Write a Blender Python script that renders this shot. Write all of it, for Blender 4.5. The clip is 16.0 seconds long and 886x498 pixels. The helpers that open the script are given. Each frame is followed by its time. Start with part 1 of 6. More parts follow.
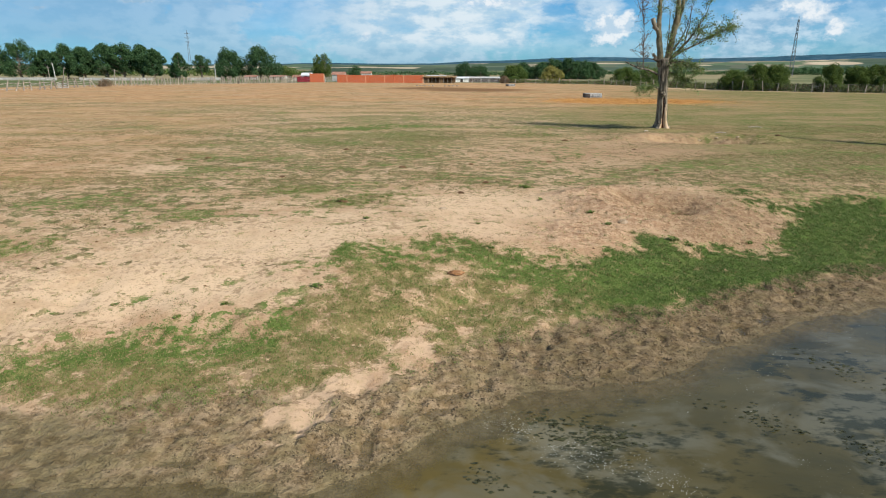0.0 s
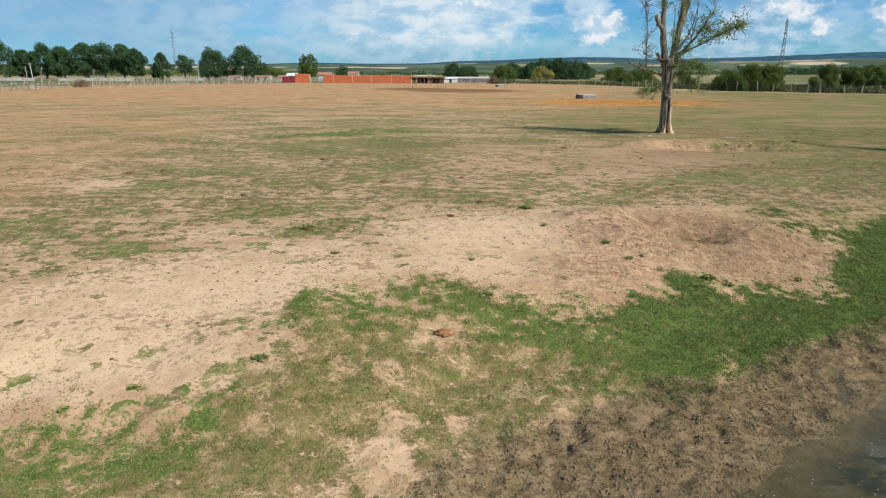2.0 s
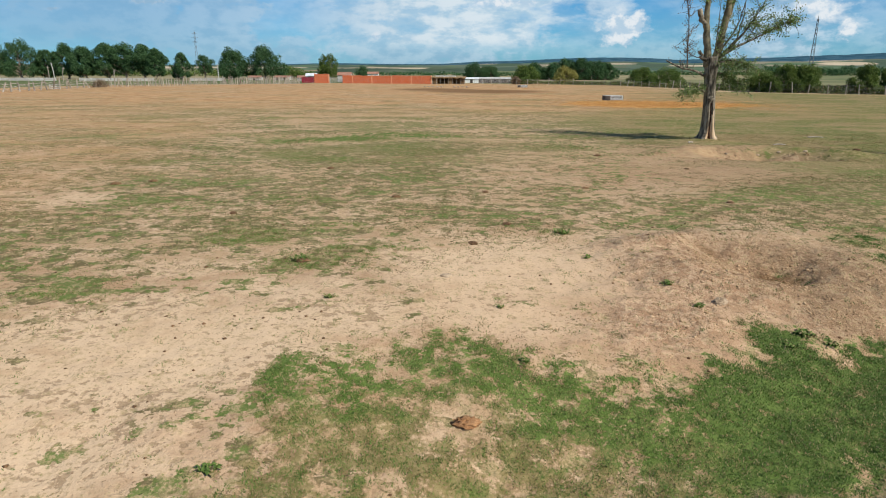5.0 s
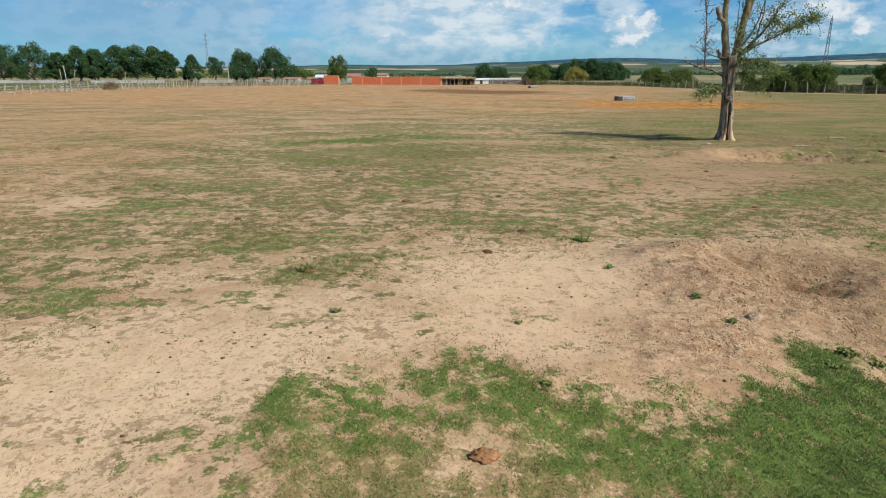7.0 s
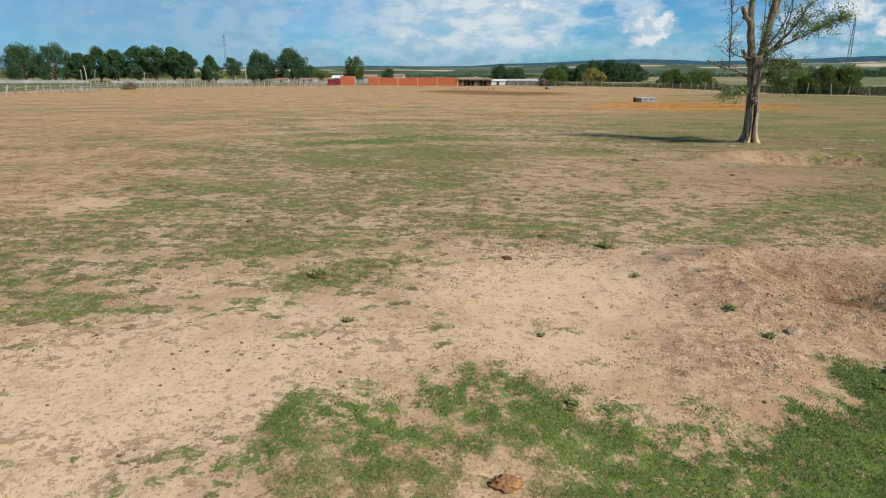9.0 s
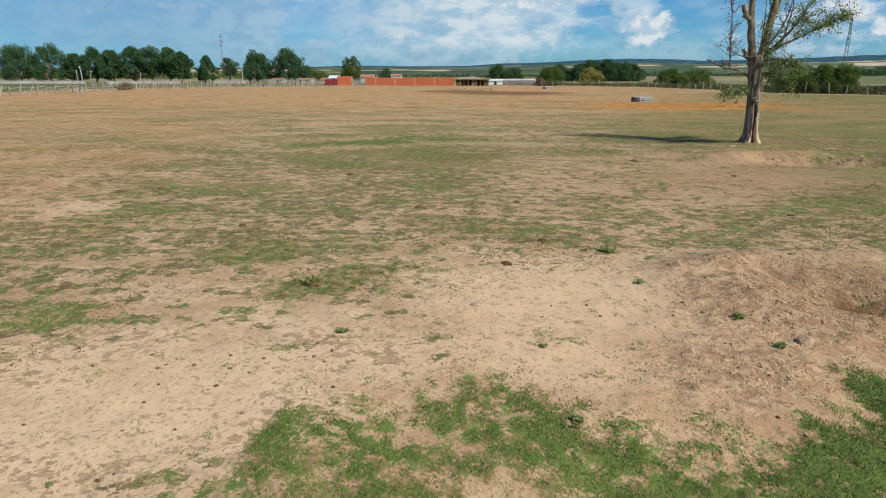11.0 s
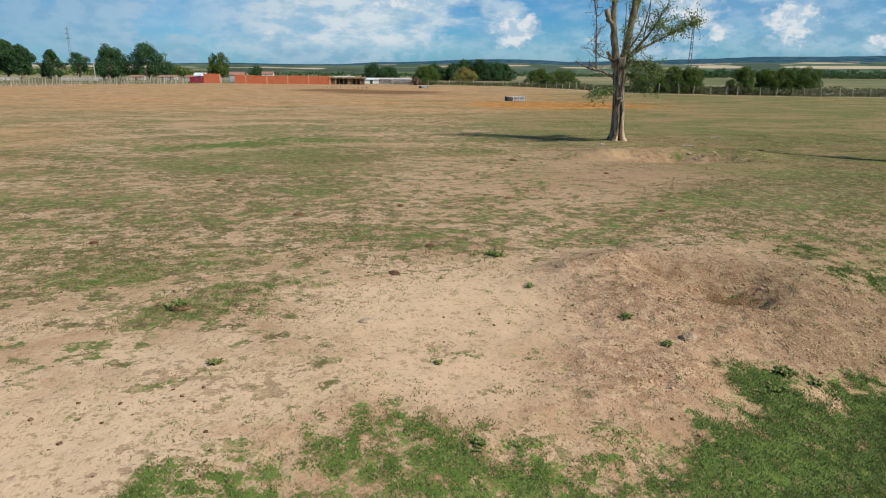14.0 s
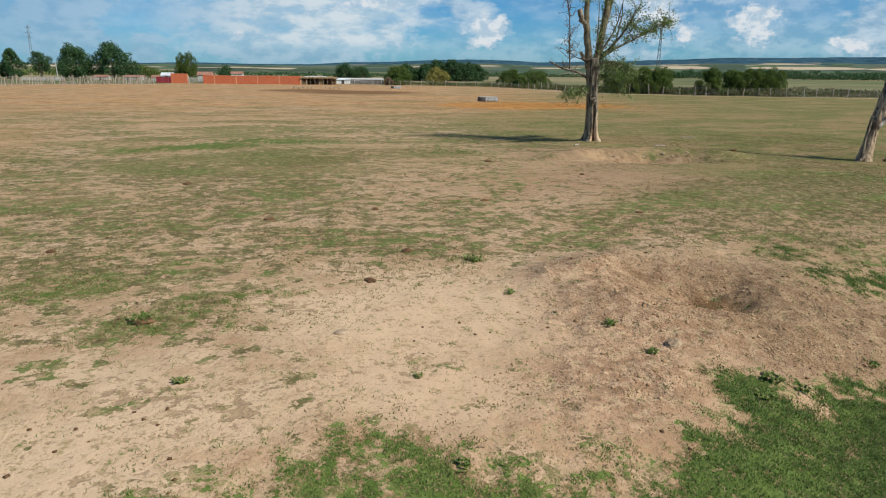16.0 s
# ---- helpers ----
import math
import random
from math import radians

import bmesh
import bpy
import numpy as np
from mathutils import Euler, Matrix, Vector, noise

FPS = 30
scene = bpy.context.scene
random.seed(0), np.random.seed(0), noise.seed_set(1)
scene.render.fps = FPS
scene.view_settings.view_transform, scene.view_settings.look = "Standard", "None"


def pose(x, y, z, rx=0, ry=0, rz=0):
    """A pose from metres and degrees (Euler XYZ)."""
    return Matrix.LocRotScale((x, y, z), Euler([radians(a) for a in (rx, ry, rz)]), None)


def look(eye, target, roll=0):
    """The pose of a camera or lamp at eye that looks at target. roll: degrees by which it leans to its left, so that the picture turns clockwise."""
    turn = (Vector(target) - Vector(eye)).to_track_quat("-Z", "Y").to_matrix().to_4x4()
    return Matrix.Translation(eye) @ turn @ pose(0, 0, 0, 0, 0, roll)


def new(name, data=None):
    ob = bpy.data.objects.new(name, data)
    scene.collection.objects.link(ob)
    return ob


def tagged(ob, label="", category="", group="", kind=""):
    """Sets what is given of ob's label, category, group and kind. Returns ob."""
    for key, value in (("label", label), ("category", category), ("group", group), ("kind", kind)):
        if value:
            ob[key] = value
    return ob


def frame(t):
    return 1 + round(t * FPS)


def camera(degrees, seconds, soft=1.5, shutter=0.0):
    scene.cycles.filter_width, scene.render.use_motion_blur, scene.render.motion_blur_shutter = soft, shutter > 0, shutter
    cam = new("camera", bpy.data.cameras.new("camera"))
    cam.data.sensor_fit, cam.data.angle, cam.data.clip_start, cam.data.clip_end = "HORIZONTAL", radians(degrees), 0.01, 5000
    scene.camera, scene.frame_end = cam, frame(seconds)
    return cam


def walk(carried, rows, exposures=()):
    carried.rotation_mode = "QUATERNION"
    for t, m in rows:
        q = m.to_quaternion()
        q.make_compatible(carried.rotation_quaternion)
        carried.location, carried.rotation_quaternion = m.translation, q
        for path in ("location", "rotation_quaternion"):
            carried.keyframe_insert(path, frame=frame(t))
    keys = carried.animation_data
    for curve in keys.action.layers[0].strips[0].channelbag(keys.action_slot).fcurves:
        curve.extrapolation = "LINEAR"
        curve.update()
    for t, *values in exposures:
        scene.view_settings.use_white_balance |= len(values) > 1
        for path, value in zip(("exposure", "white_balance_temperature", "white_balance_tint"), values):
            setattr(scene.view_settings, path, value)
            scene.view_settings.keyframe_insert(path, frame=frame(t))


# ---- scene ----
cam = camera(70.8, 16.0, soft=1.1)
PATH = [
    (0, (-0.067, 1.326, 5.011), (-0.057, 3.246, 4.451), 0.2),
    (0.5, (-0.03, 2.383, 5.035), (0.007, 4.303, 4.475), 0.1),
    (1, (-0.01, 3.402, 5.039), (0.034, 5.321, 4.479), 0.1),
    (1.5, (0.025, 4.44, 5.041), (0.068, 6.359, 4.481), 0.1),
    (2, (0.064, 5.43, 5.039), (0.107, 7.35, 4.479), 0.2),
    (2.5, (0.105, 6.314, 5.041), (0.146, 8.234, 4.483), 0.0),
    (3, (0.139, 7.065, 5.048), (0.177, 8.985, 4.489), 0.1),
    (3.5, (0.122, 7.724, 5.036), (0.153, 9.644, 4.478), 0.2),
    (4, (0.097, 8.275, 5.022), (0.119, 10.196, 4.463), 0.2),
    (4.2, (0.096, 8.493, 5.006), (0.107, 10.413, 4.446), 0.2),
    (6.5, (0.007, 9.89, 4.949), (-0.029, 11.811, 4.393), 0.1),
    (7, (-0.022, 10.094, 4.929), (-0.07, 12.015, 4.373), 0.0),
    (7.5, (-0.047, 10.274, 4.916), (-0.106, 12.194, 4.36), 0.1),
    (8, (-0.073, 10.443, 4.892), (-0.144, 12.363, 4.336), 0.1),
    (8.5, (-0.097, 10.622, 4.867), (-0.181, 12.543, 4.314), 0.1),
    (10.8, (-0.147, 11.258, 4.85), (-0.261, 13.177, 4.297), 0.1),
    (11, (-0.143, 11.304, 4.858), (-0.231, 13.224, 4.305), 0.0),
    (11.5, (-0.16, 11.445, 4.863), (-0.181, 13.367, 4.311), 0.1),
    (12, (-0.181, 11.564, 4.867), (-0.144, 13.486, 4.314), 0.2),
    (12.5, (-0.195, 11.693, 4.864), (-0.099, 13.612, 4.311), 0.3),
    (13, (-0.196, 11.836, 4.878), (-0.042, 13.752, 4.324), 0.3),
    (13.5, (-0.191, 11.994, 4.889), (0.025, 13.903, 4.334), 0.4),
    (14, (-0.192, 12.146, 4.887), (0.093, 14.047, 4.332), 0.6),
    (14.5, (-0.195, 12.271, 4.89), (0.157, 14.16, 4.336), 0.7),
    (15, (-0.185, 12.412, 4.888), (0.236, 14.287, 4.334), 0.8),
    (15.5, (-0.177, 12.548, 4.888), (0.286, 14.413, 4.335), 0.8),
    (16, (-0.204, 12.67, 4.874), (0.164, 14.556, 4.321), 0.7),
]
walk(cam, [(t, look(eye, target, roll)) for t, eye, target, roll in PATH],
     exposures=((0, 0.12), (2, 0.09), (4, 0.05), (8, -0.04), (12, -0.09), (16, -0.11)))

# ---------------------------------------------------------------- world and sun
SUN_AZ = math.radians(127)      # compass bearing of the sun, clockwise from +y
SUN_EL = math.radians(43)
sun_way = Vector((math.sin(SUN_AZ) * math.cos(SUN_EL), math.cos(SUN_AZ) * math.cos(SUN_EL), math.sin(SUN_EL)))
sun = new("sun", bpy.data.lights.new("sun", "SUN"))
sun.data.energy, sun.data.angle, sun.data.color = 5.2, math.radians(0.53), (1.0, 0.965, 0.855)
sun.matrix_world = look(sun_way * 100, (0, 0, 0))


class Nodes:
    """A short way of writing node trees."""

    def __init__(self, tree):
        self.tree = tree
        tree.nodes.clear()

    def add(self, kind, ins=None, **props):
        node = self.tree.nodes.new(kind)
        if "operation" in props:
            node.operation = props["operation"]
        if "use_clamp" in props:
            node.use_clamp = props["use_clamp"]
        if "data_type" in props:
            node.data_type, node.blend_type = props["data_type"], props["blend_type"]
        if "interpolation_type" in props:
            node.interpolation_type = props["interpolation_type"]
        if "attribute_name" in props:
            node.attribute_name = props["attribute_name"]
        if "feature" in props:
            node.feature = props["feature"]
        for key, value in (ins or {}).items():
            self.put(node.inputs[key], value)
        return node

    def put(self, socket, value):
        if isinstance(value, bpy.types.NodeSocket):
            self.tree.links.new(value, socket)
        elif isinstance(value, bpy.types.Node):
            self.tree.links.new(value.outputs[0], socket)
        else:
            if isinstance(value, tuple) and len(value) == 3 and len(socket.default_value) == 4:
                value = (*value, 1.0)
            socket.default_value = value

    def math(self, op, a, b=0.0, clamp=False):
        return self.add("ShaderNodeMath", {0: a, 1: b}, operation=op, use_clamp=clamp).outputs[0]

    def mix(self, fac, a, b, blend="MIX"):
        node = self.add("ShaderNodeMix", {0: fac, 6: a, 7: b}, data_type="RGBA", blend_type=blend)
        return node.outputs[2]

    def step(self, value, low, high, a=0.0, b=1.0):
        return self.add("ShaderNodeMapRange", {0: value, 1: low, 2: high, 3: a, 4: b}, interpolation_type="SMOOTHSTEP").outputs[0]

    def noise(self, scale, detail=4.0, rough=0.55, vector=None, distort=0.0):
        ins = {"Scale": scale, "Detail": detail, "Roughness": rough, "Distortion": distort}
        if vector is not None:
            ins["Vector"] = vector
        return self.add("ShaderNodeTexNoise", ins).outputs[0]

    def coords(self, kind="Object"):
        return self.add("ShaderNodeTexCoord").outputs[kind]

    def mapped(self, vector, scale=(1, 1, 1), loc=(0, 0, 0), turn=0.0):
        return self.add("ShaderNodeMapping", {"Vector": vector, "Scale": scale, "Location": loc, "Rotation": (0, 0, turn)}).outputs[0]

    def attr(self, name):
        return self.add("ShaderNodeAttribute", attribute_name=name).outputs["Fac"]


world = bpy.data.worlds.new("sky")
scene.world = world
world.use_nodes = True
W = Nodes(world.node_tree)
sky = W.add("ShaderNodeTexSky")
sky.sky_type, sky.sun_disc, sky.sun_elevation, sky.sun_rotation = "NISHITA", False, SUN_EL, SUN_AZ
sky.altitude, sky.air_density, sky.dust_density, sky.ozone_density = 800, 1.0, 0.35, 4.0
way = W.coords("Generated")
axis = W.add("ShaderNodeSeparateXYZ", {0: way}).outputs
ahead = W.math("MAXIMUM", axis[1], 0.02)
across, above = W.math("DIVIDE", axis[0], ahead), W.math("DIVIDE", axis[2], ahead)
flat = W.mapped(way, (6.0, 6.0, 12.0), (0.3, 1.7, 0.2))
wide = W.noise(0.8, 6.0, 0.5, flat, 0.2)
puff = W.noise(4.5, 6.0, 0.6, flat, 0.1)
veil = W.noise(0.8, 5.0, 0.55, W.mapped(way, (4.0, 4.0, 16.0), (2.1, 0.4, 0.9)))
body = W.math("ADD", W.math("MULTIPLY", wide, 0.76), W.math("MULTIPLY", puff, 0.24))
cover = W.math("MULTIPLY", W.step(W.math("ADD", body, W.step(above, 0.11, 0.25, 0.0, 0.07)), 0.45, 0.56), 0.88)
thin = W.math("MULTIPLY", W.step(veil, W.step(across, -0.45, 0.15, 0.20, 0.34), 0.64), W.step(across, -0.45, 0.15, 0.85, 0.55))
both = W.math("MULTIPLY", W.math("MAXIMUM", cover, thin), W.step(axis[2], 0.22, 0.60, 1.0, 0.15))
# a wide pale bank ahead, breaking up to the west
billow = W.noise(1.0, 6, 0.58, W.mapped(way, (13.0, 13.0, 34.0), (0.4, 0.2, 0.1)), 0.3)
crown = W.noise(1.0, 5, 0.6, W.mapped(way, (30.0, 30.0, 62.0), (1.4, 0.2, 0.7)))
bank_ahead = W.math("MULTIPLY", W.math("MULTIPLY", W.step(across, -0.42, -0.06, 0.06, 1.0), W.step(W.math("ADD", across, W.math("MULTIPLY", W.math("SUBTRACT", billow, 0.5), 0.5)), 0.10, 0.26, 1.0, 0.0)), W.step(above, 0.012, 0.04))
bank_ahead = W.math("MULTIPLY", W.math("MULTIPLY", bank_ahead, W.step(billow, 0.30, 0.50, 0.62, 1.0)), W.step(axis[1], 0.05, 0.2))
bank_ahead = W.math("MULTIPLY", bank_ahead, W.step(above, 0.35, 0.8, 1.0, 0.0))
# cumulus heads: bearing, height, half width, half height
heap = 0.0
for u0, w0, ru, rw in ((0.26, 0.056, 0.060, 0.040), (0.73, 0.082, 0.075, 0.050), (0.60, 0.056, 0.026, 0.030), (-0.113, 0.045, 0.013, 0.012), (0.55, 0.090, 0.060, 0.034), (0.08, 0.098, 0.06, 0.016), (-0.45, 0.094, 0.05, 0.010), (-0.60, 0.084, 0.03, 0.008), (0.92, 0.05, 0.07, 0.024)):
    du, dw = W.math("DIVIDE", W.math("SUBTRACT", across, u0), ru), W.math("DIVIDE", W.math("SUBTRACT", above, w0), rw)
    far = W.math("SQRT", W.math("ADD", W.math("MULTIPLY", du, du), W.math("MULTIPLY", dw, dw)))
    heap = W.math("MAXIMUM", heap, W.step(W.math("ADD", W.math("SUBTRACT", 1.0, far), W.math("MULTIPLY", W.math("SUBTRACT", W.noise(1.0, 5.0, 0.6, W.mapped(way, (36.0, 36.0, 52.0))), 0.5), 1.9)), 0.10, 0.62))
heap = W.math("MULTIPLY", heap, W.step(axis[1], 0.05, 0.2))
shade = W.step(puff, 0.38, 0.62)
cloud = W.mix(shade, (3.6, 5.5, 7.4), (7.0, 8.4, 9.6))
cloud = W.mix(bank_ahead, cloud, W.mix(W.step(W.math("ADD", W.math("MULTIPLY", billow, 0.55), W.math("MULTIPLY", crown, 0.45)), 0.42, 0.57), (4.9, 7.0, 8.6), (8.3, 9.3, 9.9)))
cloud = W.mix(heap, cloud, W.mix(W.step(W.noise(1.0, 4.0, 0.6, W.mapped(way, (55.0, 55.0, 70.0), (0, 0, 0.6))), 0.40, 0.58), (5.6, 7.3, 8.8), (9.3, 9.8, 10.2)))
cloud = W.mix(W.step(across, -0.60, 0.10, 0.80, 0.0), cloud, (2.5, 4.6, 6.7))
cloud = W.mix(W.step(above, 0.0, 0.045, 0.55, 0.0), cloud, (2.9, 5.0, 6.8))
blue = W.mix(0.9, sky, W.mix(1.0, sky, (0.22, 0.80, 1.22), "MULTIPLY"))
both = W.math("MAXIMUM", W.math("MAXIMUM", W.math("MULTIPLY", both, 0.9), W.math("MULTIPLY", bank_ahead, 0.95)), W.math("MULTIPLY", heap, 0.95))
background = W.add("ShaderNodeBackground", {"Color": W.mix(both, blue, cloud), "Strength": 0.085})
W.add("ShaderNodeOutputWorld", {"Surface": background})


# ---------------------------------------------------------------- materials
WATER_Z = -1.55


def material(name, colour, rough=0.85, bump=None, metal=0.0, spec=0.3, through_light=None, alpha=None):
    """colour, rough, bump: values or functions of the node writer that give a socket."""
    m = bpy.data.materials.new(name)
    m.use_nodes = True
    n = Nodes(m.node_tree)
    value = [f(n) if callable(f) else f for f in (colour, rough, bump)]
    ins = {"Base Color": value[0], "Roughness": value[1], "Metallic": metal, "Specular IOR Level": spec}
    if value[2] is not None:
        height, strength, distance = value[2]
        ins["Normal"] = n.add("ShaderNodeBump", {"Strength": strength, "Distance": distance, "Height": height})
    if alpha:
        ins["Alpha"] = alpha(n)
    shader = n.add("ShaderNodeBsdfPrincipled", ins)
    if through_light:
        glow = n.add("ShaderNodeBsdfTranslucent", {"Color": value[0]})
        shader = n.add("ShaderNodeMixShader", {0: through_light, 1: shader.outputs[0], 2: glow.outputs[0]})
    n.add("ShaderNodeOutputMaterial", {"Surface": shader})
    return m


def mottled(a, b, scale=3.0, fine=25.0, stretch=(1, 1, 1), low=0.35, high=0.65):
    def make(n):
        v = n.mapped(n.coords(), stretch)
        s = n.math("ADD", n.math("MULTIPLY", n.noise(scale, 5, 0.6, v), 0.65), n.math("MULTIPLY", n.noise(fine, 3, 0.6, v), 0.35))
        s = n.math("ADD", s, n.math("MULTIPLY", n.math("SUBTRACT", n.add("ShaderNodeObjectInfo").outputs["Random"], 0.5), 0.12))
        return n.mix(n.step(s, low, high), a, b)
    return make


def rough_bump(scale, strength=0.5, distance=0.02, stretch=(1, 1, 1)):
    return lambda n: (n.noise(scale, 6, 0.65, n.mapped(n.coords(), stretch)), strength, distance)


def leaf_colour(dark, light, dry=None, share=0.0):
    def make(n):
        r = n.add("ShaderNodeNewGeometry").outputs["Random Per Island"]
        c = n.mix(r, dark, light)
        c = n.mix(n.step(n.noise(0.35, 3), 0.38, 0.66), c, n.mix(0.4, c, light))
        if dry:
            c = n.mix(n.math("GREATER_THAN", n.math("FRACT", n.math("MULTIPLY", r, 7.31)), 1.0 - share), c, dry)
        return c
    return make


SAND, TAN, RED = (0.565, 0.392, 0.248), (0.43, 0.280, 0.160), (0.35, 0.198, 0.112)


def ground_colour(n):
    p = n.coords()
    big, mid = n.noise(0.09, 5, 0.6, n.mapped(p, (0.55, 1, 1))), n.noise(0.62, 5, 0.62, n.mapped(p, (0.75, 1, 1)))
    clump, fine, grit = n.noise(3.1, 8, 0.70, p), n.noise(11.0, 5, 0.72, p), n.noise(42.0, 3, 0.7, p)
    patch, tussock = n.noise(0.30, 4, 0.6, n.mapped(p, (0.6, 1, 1), (3, 8, 0))), n.noise(1.7, 4, 0.64, n.mapped(p, (0.85, 1, 1), (1, 4, 0)))
    hoof, mottle = n.noise(6.2, 4, 0.62, n.mapped(p, (0.8, 1, 1), (7, 3, 0))), n.noise(2.2, 6, 0.66, n.mapped(p, (0.8, 1, 1), (2, 7, 0)))
    a = {k: n.attr(k) for k in ("cover", "bare", "mud", "spoil", "straw", "muck_pit_shade", "farm", "redden", "pasture", "sere")}
    east = n.add("ShaderNodeSeparateXYZ", {0: p}).outputs
    open_field = n.step(east[1], 30, 52)
    # dry earth, sandy, tan and ruddy by turns
    earth = n.mix(n.step(n.math("ADD", n.math("MULTIPLY", mid, 0.5), n.math("MULTIPLY", tussock, 0.5)), 0.42, 0.53), TAN, n.mix(0.85, TAN, SAND))
    earth = n.mix(n.math("MULTIPLY", n.step(patch, 0.47, 0.58), 0.45), earth, RED)
    pale = n.math("ADD", a["bare"], n.math("MULTIPLY", n.math("SUBTRACT", n.math("ADD", n.math("MULTIPLY", mid, 0.6), n.math("MULTIPLY", clump, 0.4)), 0.5), 2.6))
    earth = n.mix(n.step(pale, 0.05, 0.75), earth, n.mix(n.step(fine, 0.35, 0.6), SAND, (0.61, 0.435, 0.280)))
    earth = n.mix(n.math("MULTIPLY", a["redden"], n.step(n.math("ADD", mid, n.math("MULTIPLY", clump, 0.4)), 0.45, 0.85, 0.45, 0.95)), earth, RED)
    earth = n.mix(n.step(grit, 0.3, 0.75, 0.0, 0.22), earth, n.mix(0.5, earth, (0.75, 0.58, 0.40)))
    # browner soil east of the dug pit
    earth = n.mix(n.math("MULTIPLY", n.step(east[0], 7, 16), n.step(east[1], 70, 50, 0.0, 0.5)), earth, (0.285, 0.190, 0.106))
    # crumbs, and hoof marks pressed into it with their small shadows painted dark
    scuff_shade = n.math("ADD", n.math("ADD", n.math("MULTIPLY", hoof, 0.7), n.math("MULTIPLY", mottle, 0.3)), n.math("MULTIPLY", n.math("SUBTRACT", mid, 0.5), 0.45))
    scuff_shade = n.math("SUBTRACT", scuff_shade, n.math("MULTIPLY", a["bare"], 0.07))
    earth = n.mix(n.math("MULTIPLY", n.step(scuff_shade, 0.525, 0.575), 0.62), earth, n.mix(n.step(fine, 0.42, 0.58), (0.185, 0.118, 0.062), (0.30, 0.198, 0.110)))
    earth = n.mix(n.math("MULTIPLY", n.step(fine, 0.57, 0.62), n.step(a["bare"], 0.2, 0.9, 0.55, 0.2)), earth, (0.165, 0.105, 0.055))
    # grazed tufts of two sizes with sharp edges
    worn = n.math("ADD", n.math("MULTIPLY", tussock, 0.60), n.math("ADD", n.math("MULTIPLY", clump, 0.28), n.math("MULTIPLY", fine, 0.12)))
    worn = n.math("ADD", worn, n.math("ADD", n.math("MULTIPLY", n.math("SUBTRACT", patch, 0.5), 0.28), n.math("MULTIPLY", a["pasture"], 0.13)))
    worn = n.math("SUBTRACT", worn, n.math("MULTIPLY", n.math("MAXIMUM", n.math("MAXIMUM", a["bare"], a["spoil"]), n.math("MULTIPLY", a["redden"], 1.0)), 0.115))
    tuft = n.mix(n.step(mottle, 0.44, 0.56), (0.130, 0.102, 0.047), (0.104, 0.113, 0.035))
    tuft = n.mix(n.step(clump, 0.47, 0.58), tuft, (0.225, 0.182, 0.085))
    tuft = n.mix(n.math("MULTIPLY", n.step(n.math("ADD", n.math("MULTIPLY", patch, 0.5), n.math("MULTIPLY", mottle, 0.5)), 0.520, 0.56), 0.75), tuft, (0.100, 0.158, 0.033))
    c = n.mix(n.math("MULTIPLY", n.step(worn, 0.507, 0.525), 0.94), earth, tuft)
    # broad streaks of drier and greener ground over the open field
    streak = n.noise(0.17, 6, 0.68, n.mapped(p, (0.42, 1, 1), (6, 2, 0), 0.12))
    c = n.mix(n.math("MULTIPLY", n.math("MULTIPLY", n.step(streak, 0.52, 0.58), open_field), n.step(a["pasture"], 0.25, 0.6, 0.50, 0.12)), c, n.mix(n.step(tussock, 0.42, 0.58), (0.42, 0.265, 0.140), (0.55, 0.375, 0.215)))
    c = n.mix(n.math("MULTIPLY", n.math("MULTIPLY", n.step(streak, 0.48, 0.42), open_field), n.math("MULTIPLY", n.step(a["pasture"], -0.1, 0.4), 0.62)), c, n.mix(n.step(tussock, 0.44, 0.56), (0.092, 0.115, 0.028), (0.185, 0.180, 0.062)))
    sward = n.noise(0.22, 7, 0.70, n.mapped(p, (0.5, 1, 1), (4, 11, 0)))
    meadow = n.mix(n.step(sward, 0.44, 0.52), (0.255, 0.178, 0.085), n.mix(n.step(mid, 0.44, 0.56), (0.092, 0.118, 0.028), (0.150, 0.148, 0.045)))
    c = n.mix(n.math("MULTIPLY", n.step(a["pasture"], 0.32, 0.72, 0.0, 0.72), open_field), c, meadow)
    # a sweep of orange-brown earth towards the walls
    c = n.mix(n.math("MULTIPLY", n.attr("baked"), n.step(n.math("ADD", n.math("MULTIPLY", big, 0.5), n.math("MULTIPLY", streak, 0.5)), 0.40, 0.56, 0.25, 0.9)), c, n.mix(n.step(mid, 0.42, 0.58), (0.345, 0.178, 0.078), (0.51, 0.298, 0.145)))
    # dug earth
    dug = n.mix(n.step(n.math("ADD", n.math("MULTIPLY", clump, 0.6), n.math("MULTIPLY", fine, 0.4)), 0.44, 0.56), (0.35, 0.205, 0.118), (0.63, 0.425, 0.272))
    dug = n.mix(n.math("MULTIPLY", n.math("MULTIPLY", n.step(a["spoil"], 0.55, 0.95), n.step(n.math("ADD", n.math("MULTIPLY", mid, 0.5), n.math("MULTIPLY", tussock, 0.5)), 0.48, 0.57)), 0.6), dug, (0.27, 0.165, 0.090))
    dug = n.mix(n.math("MULTIPLY", n.step(fine, 0.54, 0.60), 0.65), dug, (0.165, 0.098, 0.054))
    dug = n.mix(n.math("MULTIPLY", n.step(hoof, 0.56, 0.62), 0.45), dug, (0.19, 0.112, 0.062))
    dug = n.mix(n.step(east[0], 6.0, 10.0, 0.0, 0.5), dug, (0.20, 0.130, 0.072))
    c = n.mix(n.math("MULTIPLY", n.step(n.math("ADD", a["spoil"], n.math("MULTIPLY", n.math("SUBTRACT", clump, 0.5), 0.9)), 0.30, 0.62), 0.9), c, dug)
